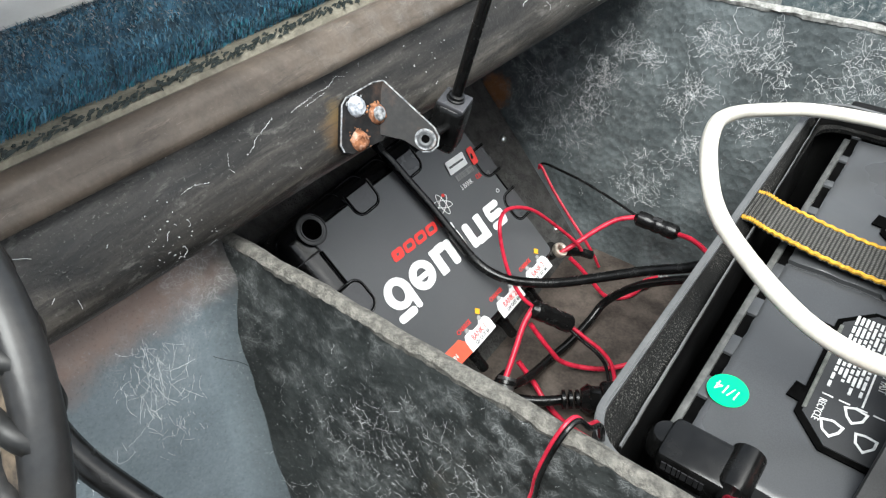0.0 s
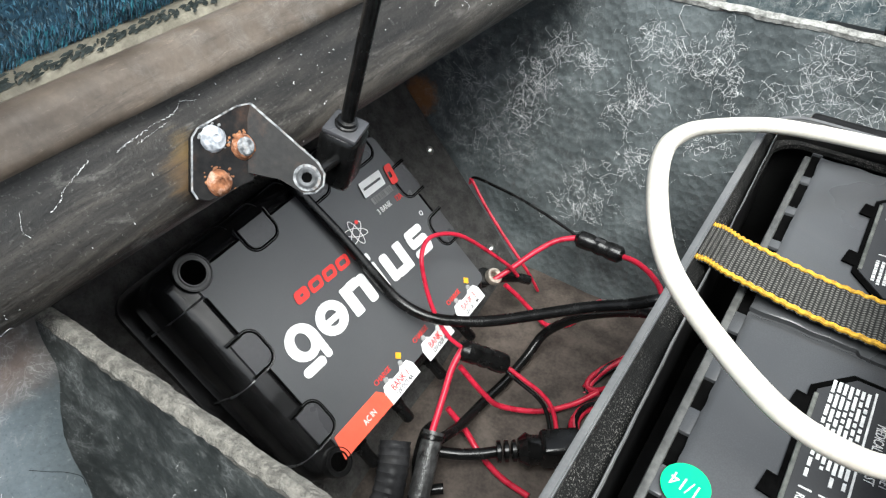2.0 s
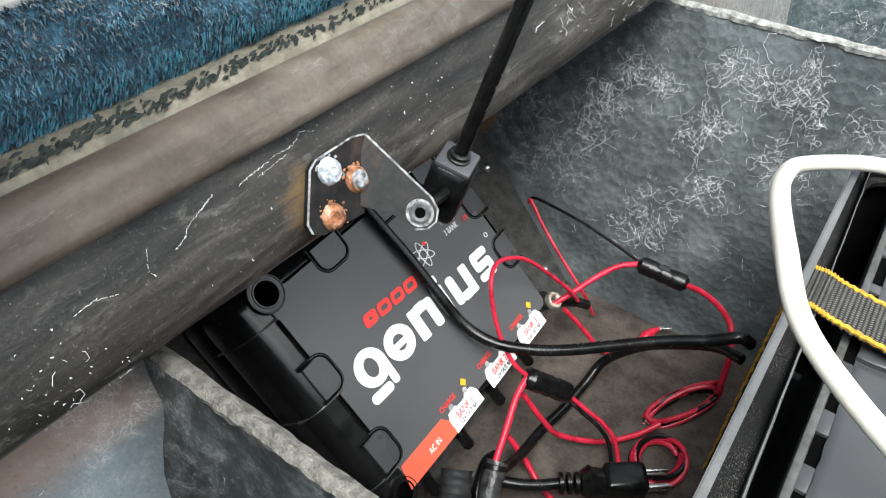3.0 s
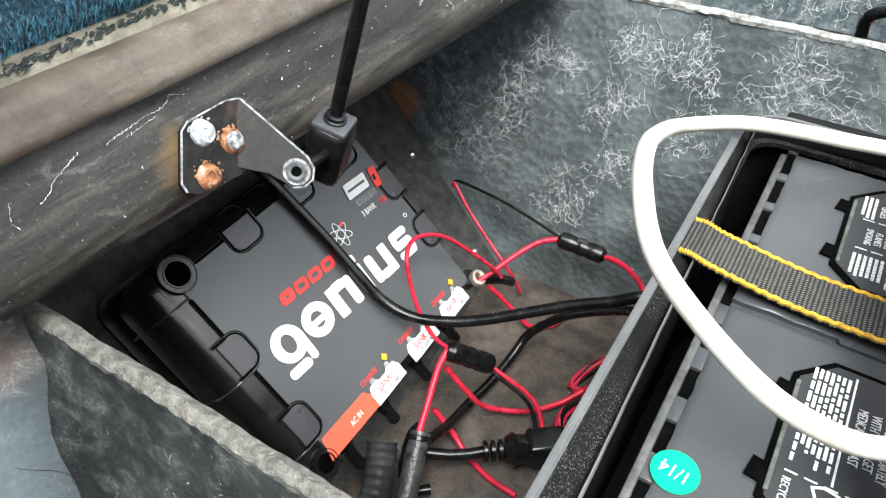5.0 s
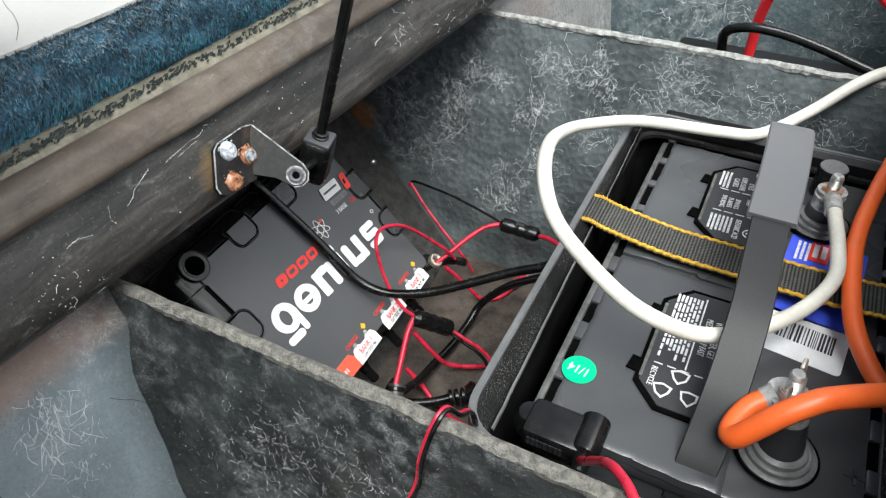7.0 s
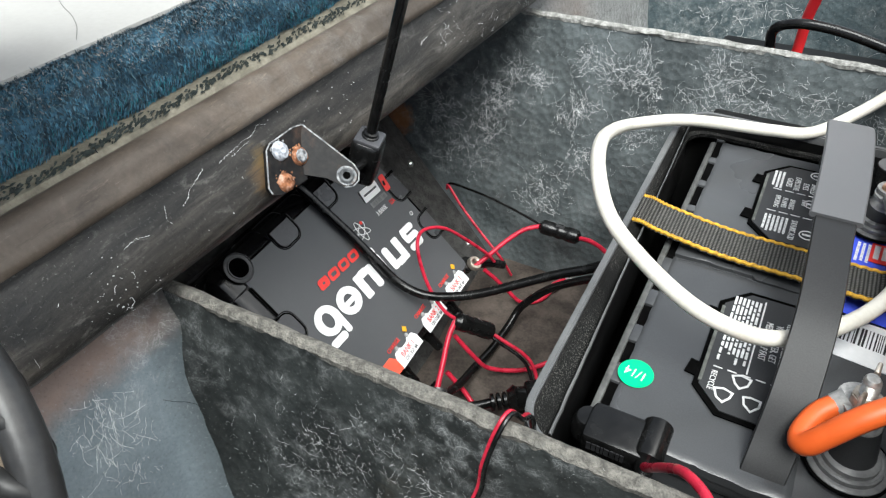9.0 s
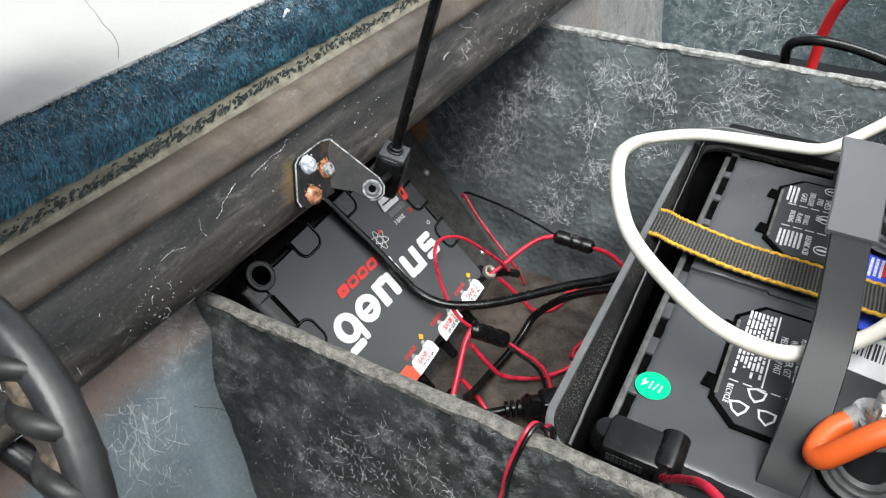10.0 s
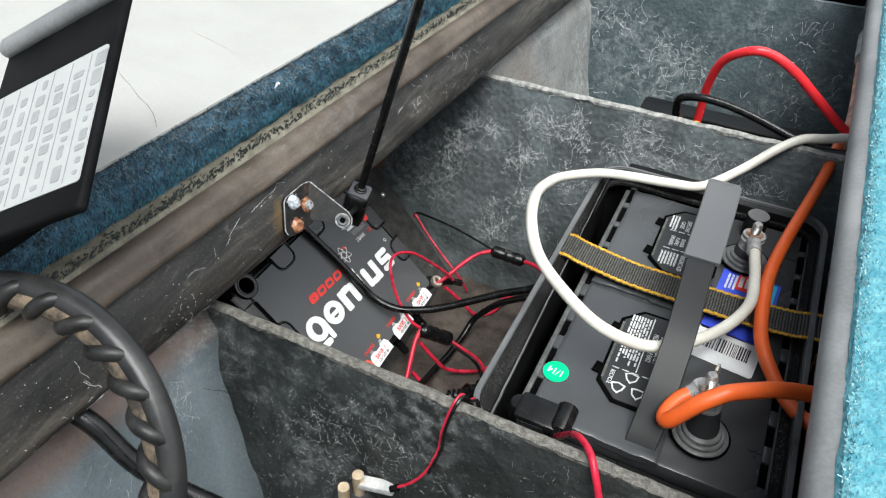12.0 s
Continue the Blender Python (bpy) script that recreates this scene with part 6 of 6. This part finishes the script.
part("red_wire", tube([Vector(p) - PB for p in ((-0.045, 0.352, -0.194), (-0.042, 0.351, -0.189), (-0.024, 0.344, -0.205), (0.001, 0.336, -0.224), (0.029, 0.329, -0.246), (0.038, 0.334, -0.270))], 0.0014, 8), M["red_rubber"], pr)
part("black_wire", tube([Vector(p) - PB for p in ((-0.045, 0.353, -0.193), (-0.0405, 0.3535, -0.1868), (-0.022, 0.355, -0.189), (0.007, 0.355, -0.193), (0.041, 0.352, -0.199), (0.065, 0.348, -0.203))], 0.0013, 8), M["rubber"], pr)

ring_lug = thing("ring_terminal", (0.0190, 0.2865, -0.2205), "grey ring terminal and rubber boot on the red lead", "terminal")
part("ring", lathe([(0.0034, -0.001), (0.0034, 0.0030), (0.0046, 0.0038), (0.0064, 0.0036), (0.0072, 0.0022), (0.0072, -0.001)], (0, 0, 0), 22, Matrix.Rotation(radians(35), 4, "Y")), M["steel_dull"], ring_lug)
part("boot", tube([(0.004, 0.006, -0.004), (0.012, 0.018, -0.010), (0.020, 0.026, -0.016)], 0.0042, 12, 6), M["rubber"], ring_lug)
part("gland_stack", lathe([(0.0078, -0.009), (0.0078, -0.006), (0.0066, -0.0055), (0.0078, -0.005), (0.0078, -0.002), (0.0064, -0.0015)], (-0.005, -0.004, 0.0), 20, Matrix.Rotation(radians(35), 4, "Y")), M["rubber"], ring_lug)


def coil(name, c, ax, ay, turns, r, mat_a, mat_b, label, seed):
    """A hank of two-colour wire: several uneven loops."""
    rng = random.Random(seed)
    t = thing(name, c, label, "wire", "wire hanks by the box")
    for k in range(turns):
        s, ph = rng.uniform(0.82, 1.04), rng.uniform(0, 6.28)
        off = Vector((rng.uniform(-1, 1), rng.uniform(-1, 1), 0.6 + 0.55 * k)) * r * 0.9
        pts = [off + Vector(ax) * s * math.cos(ph + a) + Vector(ay) * s * math.sin(ph + a) + Vector((0, 0, r * 0.8 * math.sin(2 * a + k))) for a in (6.0 * i / 16 for i in range(17))]
        part("loop", tube(pts, r, 8, 4), M[mat_b if k % 3 == 2 else mat_a], t)
    return t


coil("wire_hank", (0.137, 0.287, -0.2715), (0.018, 0.024, 0.010), (-0.009, 0.004, 0.0), 8, 0.0021, "red_rubber", "rubber", "looped hank of red and black wire by the box", 3)
coil("wire_hank", (0.141, 0.234, -0.2720), (0.018, 0.004, 0.004), (-0.004, 0.017, 0.004), 6, 0.0021, "red_rubber", "rubber", "second hank of red and black wire behind the plug", 4)

# mains plug
PL = Matrix.Translation((0.099, 0.174, -0.256)) @ Vector((0.046, 0.034, 0.0)).to_track_quat("X", "Z").to_matrix().to_4x4()
plug = thing("mains_plug", PL, "black three-pin mains plug lying on its side", "plug")
part("plug_body", block((0.030, 0.021, 0.024), (0.038, 0, 0), 0.004, 3), M["rubber"], plug)
part("grip_collar", lathe([(0.0085, 0.0), (0.0105, 0.003), (0.0125, 0.006), (0.0105, 0.009), (0.0098, 0.018)], (0, 0, 0), 18, Matrix.Translation((0.008, 0, 0)) @ Matrix.Rotation(radians(90), 4, "Y")), M["rubber"], plug)
for k in range(3):
    part("strain_ring", lathe([(0.0045, 0.0), (0.0078, 0.0008), (0.0078, 0.0034), (0.0045, 0.0042)], (0, 0, 0), 16, Matrix.Translation((-0.008 + 0.0055 * k, 0, 0)) @ Matrix.Rotation(radians(90), 4, "Y")), M["rubber"], plug)
part("prong", block((0.018, 0.0015, 0.0065), (0.060, 0.0055, 0.003), 0.0004), M["steel"], plug, "flat bright prong")
part("prong", block((0.018, 0.0015, 0.0065), (0.060, -0.0065, 0.003), 0.0004), M["steel"], plug, "flat bright prong")
part("earth_pin", tube([(0.050, 0, -0.007), (0.071, 0, -0.007)], 0.0023, 10, curve=False), M["steel"], plug, "round earth pin")
part("plug_cord", tube([(-0.006, 0, 0), (-0.018, -0.001, 0.0), (-0.034, -0.001, 0.001), (-0.056, 0.002, 0.004)], 0.0042, 12), M["rubber"], plug)

# taped bundle by the charger
tb = thing("taped_bundle", (0.060, 0.132, -0.240), "bundle of cables bound with black tape", "cable bundle")
TB = Vector((0.060, 0.132, -0.240))
part("taped_core", tube([Vector(p) - TB for p in ((0.0565, 0.146, -0.229), (0.060, 0.134, -0.236), (0.065, 0.118, -0.246), (0.071, 0.098, -0.258))], 0.0075, 14, 8), M["tape"], tb)
part("tie", lathe([(0.0072, -0.002), (0.0088, -0.0014), (0.0088, 0.0014), (0.0072, 0.002)], (0, 0, 0), 18, Matrix.Translation(Vector((0.0575, 0.142, -0.2305)) - TB) @ Vector((0.3, -0.8, -0.5)).to_track_quat("Z", "Y").to_matrix().to_4x4()), M["rubber"], tb)
part("hose_piece", tube([Vector(p) - TB for p in ((0.036, 0.128, -0.235), (0.043, 0.115, -0.243), (0.049, 0.098, -0.254), (0.052, 0.08, -0.262))], 0.0105, 16, 10, radii=[0.0105 + 0.0008 * (i % 3 == 0) for i in range(31)]), M["satin"], tb, "ribbed black hose beside the bundle")
part("cable_turn", tube([Vector(p) - TB for p in ((0.052, 0.150, -0.232), (0.046, 0.148, -0.246), (0.050, 0.132, -0.258), (0.062, 0.120, -0.262), (0.075, 0.128, -0.262))], 0.0038, 12), M["rubber"], tb)

# rubber boot and its red wire at the battery's front corner
boot = thing("terminal_boot", (0.226, 0.051, BTOP), "black rubber terminal boot on the battery's corner", "terminal boot")
part("shroud", block((0.033, 0.023, 0.017), (-0.005, 0.001, 0.0115), 0.0032, 2), M["rubber"], boot)
part("elbow", tube([(0.011, 0.0135, 0.0160), (0.011, 0.0130, 0.0160), (0.011, -0.0060, 0.0160), (0.011, -0.0068, 0.0160), (0.011, -0.0075, 0.0156), (0.011, -0.0150, 0.0120)], 0.007, 20, curve=False, radii=[0.0066, 0.0074, 0.0074, 0.0068, 0.0052, 0.0044]), M["rubber"], boot)
bars("moulded_print", Matrix.Translation((-0.0075, -0.0115, 0.015)) @ Matrix.Rotation(radians(90), 4, "X"), 1, 0.020, 0.006, 0.0052, M["satin"], boot, 21, 0.0006)
part("clip_cap", lathe([(0.0001, 0.010), (0.006, 0.009), (0.0085, 0.004), (0.0085, -0.004)], (-0.022, 0.006, 0.004), 18), M["rubber"], boot)
cable("red_lead", [(0.2365, 0.040, -0.054), (0.2400, 0.033, -0.042), (0.246, 0.025, -0.025), (0.254, 0.014, -0.006), (0.264, 0.001, 0.0035), (0.2715, -0.009, -0.002), (0.279, -0.016, -0.020), (0.285, -0.020, -0.045), (0.290, -0.028, -0.09), (0.292, -0.045, -0.15)], 0.0022, "red_rubber", "red lead from the boot over the front bulkhead", "wire")

# the red and black pair hung over the front bulkhead
pair = thing("hung_wire", (0.183, 0.008, 0.004), "red and black wire hung over the bulkhead's edge", "wire")
HB = Vector((0.183, 0.008, 0.004))
HP = [(0.178, 0.050, -0.110), (0.182, 0.032, -0.040), (0.184, 0.014, -0.014), (0.183, 0.004, 0.0025), (0.181, -0.005, -0.0005), (0.178, -0.012, -0.018), (0.177, -0.0150, -0.034), (0.172, -0.0220, -0.052), (0.163, -0.027, -0.066), (0.152, -0.031, -0.075)]
part("red_wire", tube([Vector(p) - HB for p in HP], 0.0010, 8), M["red_rubber"], pair)
part("black_wire", tube([Vector((x + 0.0020, y - 0.0012, z + 0.0010)) - HB for x, y, z in HP[:8]], 0.0011, 8), M["rubber"], pair)
part("splice", tube([Vector(p) - HB for p in ((0.155, -0.030, -0.0735), (0.150, -0.032, -0.0765))], 0.0023, 8, curve=False), M["rubber"], pair)

fb = thing("front_terminal", (0.122, -0.045, -0.105), "battery clamp with two brass posts in the front compartment", "terminal")
part("clamp", block((0.026, 0.009, 0.007), (0.018, 0.012, 0.018), 0.002, 2, m=Matrix.Rotation(radians(14), 4, "Z")), M["conduit"], fb, "grey clamp bar")
for p, q in (((0.002, 0.012, 0.0), (0.0025, 0.013, 0.027)), ((-0.004, 0.002, 0.0), (-0.003, 0.003, 0.0225))):
    part("post", tube([p, q], 0.0040, 12, curve=False), M["brass"], fb, "dull brass post")
part("base", lathe([(0.016, -0.17), (0.016, 0.002), (0.012, 0.006)], (0, 0.006, 0), 20), M["satin"], fb)

# coil of ribbed conduit leaning on the gunwale
RC = Vector((0.0105, -0.156, 0.0345))
ra = Vector((0.084, 0.034, 0.028)).normalized()
rb = Vector((-0.22, 0.42, 0.62))
rb = (rb - ra * rb.dot(ra)).normalized()
rn = ra.cross(rb).normalized()
RING = Matrix((ra, rb, rn)).transposed().to_4x4()
RING.translation = RC
hose = thing("ribbed_hose", RING, "coil of black ribbed hose, dusty between the ribs", "hose")


def torus(R, r, seg, ring, inner=1.0):
    bm = bmesh.new()
    rows = []
    for i in range(seg):
        a = 2 * math.pi * i / seg
        row = []
        for k in range(ring):
            b = 2 * math.pi * k / ring
            rr = r * (1.0 if math.cos(b) > -0.2 else inner)
            row.append(bm.verts.new(((R + rr * math.cos(b)) * math.cos(a), (R + rr * math.cos(b)) * math.sin(a), rr * math.sin(b))))
        rows.append(row)
    for i in range(seg):
        a, b = rows[i], rows[(i + 1) % seg]
        for k in range(ring):
            bm.faces.new((a[k], b[k], b[(k + 1) % ring], a[(k + 1) % ring]))
    return bm


part("hose_wall", torus(0.0905, 0.0068, 96, 14), M["hose"], hose)
part("dusty_lining", torus(0.0850, 0.0068, 96, 12), M["dust"], hose, "tan dust caked inside")
for k in range(26):
    a = 2 * math.pi * k / 26
    pts = []
    for i in range(13):
        b = radians(20 + 330 * i / 12)
        aa = a + 0.42 * (i / 12 - 0.5)
        pts.append(((0.0852 + 0.0068 * math.cos(b)) * math.cos(aa), (0.0852 + 0.0068 * math.cos(b)) * math.sin(aa), 0.0068 * math.sin(b)))
    part("rib", tube(pts, 0.0040, 10, 2), M["hose_rib"], hose)
cable("black_hose", [(-0.09, -0.135, 0.060), (-0.04, -0.123, 0.038), (-0.018, -0.117, 0.024), (0.006, -0.113, 0.008), (0.028, -0.113, -0.015), (0.050, -0.108, -0.035), (0.078, -0.100, -0.055), (0.10, -0.09, -0.10)], 0.0060, "rubber", "thin black hose crossing the front compartment", "hose")

# box of the next battery behind the rear bulkhead
rb_box = thing("rear_battery_box", (0.275, 0.505, FLOOR), "black battery box lid with carry slots behind the bulkhead", "battery box")
part("shell", block((0.20, 0.085, 0.195), (0, 0, 0.099), 0.010, 3), M["box"], rb_box)
part("lid", block((0.214, 0.098, 0.012), (0, 0, 0.198), 0.005, 2), M["box"], rb_box)
for k in range(4):
    part("lid_rib", block((0.17 - 0.02 * k, 0.006, 0.006), (0, -0.035 + 0.016 * k, 0.205), 0.002), M["box"], rb_box)
for dx in (-0.055, -0.036):
    part("tag", block((0.0058, 0.004, 0.022), (dx, -0.030, 0.2165), 0.0008), M["amber"], rb_box, "small yellow tag")

# instrument case lying on the deck
e1, e2 = Vector((-0.415, 0.805, 0.424)).normalized(), Vector((-0.889, -0.458, 0.0)).normalized()
e2 = (e2 * math.cos(radians(30)) - e1.cross(e2) * math.sin(radians(30))).normalized()
CASE = Matrix((e1, e2, e1.cross(e2))).transposed().to_4x4()
CASE.translation = Vector((0.0610, -0.0985, 0.1800))
case = thing("instrument_case", CASE, "black plastic case with a white printed data label, on the deck", "case")
part("case_base", block((0.030, 0.050, 0.030), (-0.035, -0.085, 0.1290), 0.005, 3, m=CASE.inverted()), M["case"], case, "narrower base standing on the deck")
part("case_face", block((0.122, 0.092, 0.0050), (0.056, 0.0450, -0.0028), 0.0022, 4), M["case"], case)
# the ridge's glossy highlight is put into its colour by the grey material
part("case_ridge", block((0.011, 0.094, 0.009), (0.1090, 0.0450, 0.0012), 0.0042, 5), M["rail"], case, "rounded ridge across the case, gloss in its grey colour")
lb = part("data_label", slab(rounded(0.069, 0.086, 0.002, 0.0425, 0.0450), 0.0004, (0, 0, -0.0003)), M["label_white"], case, "white printed data label", smooth=False)
rl = random.Random(31)
for k in range(6):
    part("label_rule", block((0.066, 0.0003, 0.0002), (0.0425, 0.0130 + 0.0135 * k, 0.0003)), M["pale_ink"], lb, smooth=False)
    bm, u = None, 0.012
    while u < 0.070:
        ln, w = rl.uniform(0.0020, 0.0085), rl.uniform(0.0030, 0.0078)
        bm = slab(rounded(ln, w, 0.001, u + ln / 2, 0.0063 + 0.0135 * k + rl.uniform(-0.001, 0.001)), 0.0002, (0, 0, 0.0001), bm=bm)
        u += ln + rl.uniform(0.0015, 0.0040)
    part("label_print", bm, M["pale_ink"], lb, smooth=False)

# small white snag caught in the carpet
snag = part("thread_snag", tube([(0, 0, 0), (0.0012, 0.0012, 0.002), (0.0006, 0.0026, 0.003), (0.002, 0.0036, 0.002)], 0.0008, 8), M["glass"])
snag.location = gun(-0.0235, 0.119, 0.1025)
tagged(snag, "small white snag caught in the carpet", "thread")
for pts, r in (([(-0.1800, 0.1110), (-0.1400, 0.0830), (-0.1090, 0.0640), (-0.0880, 0.0540)], 0.00011), ([(-0.0880, 0.0540), (-0.0710, 0.0450), (-0.0590, 0.0400), (-0.0450, 0.0320), (-0.0320, 0.0215)], 0.00010), ([(-0.1230, 0.1450), (-0.0904, 0.1370), (-0.0607, 0.1280), (-0.0400, 0.1160)], 0.00008)):
    crack = part("hairline_crack", tube([Vector(gun(x, y, 0.1154 - 0.0170 * (x + 0.03))) for x, y in pts], r, 5, 5), M["steel_dull" if r < 0.0001 else "old_steel"])
    tagged(crack, "faint grey hairline crack in the gelcoat", "crack", kind="stuff")
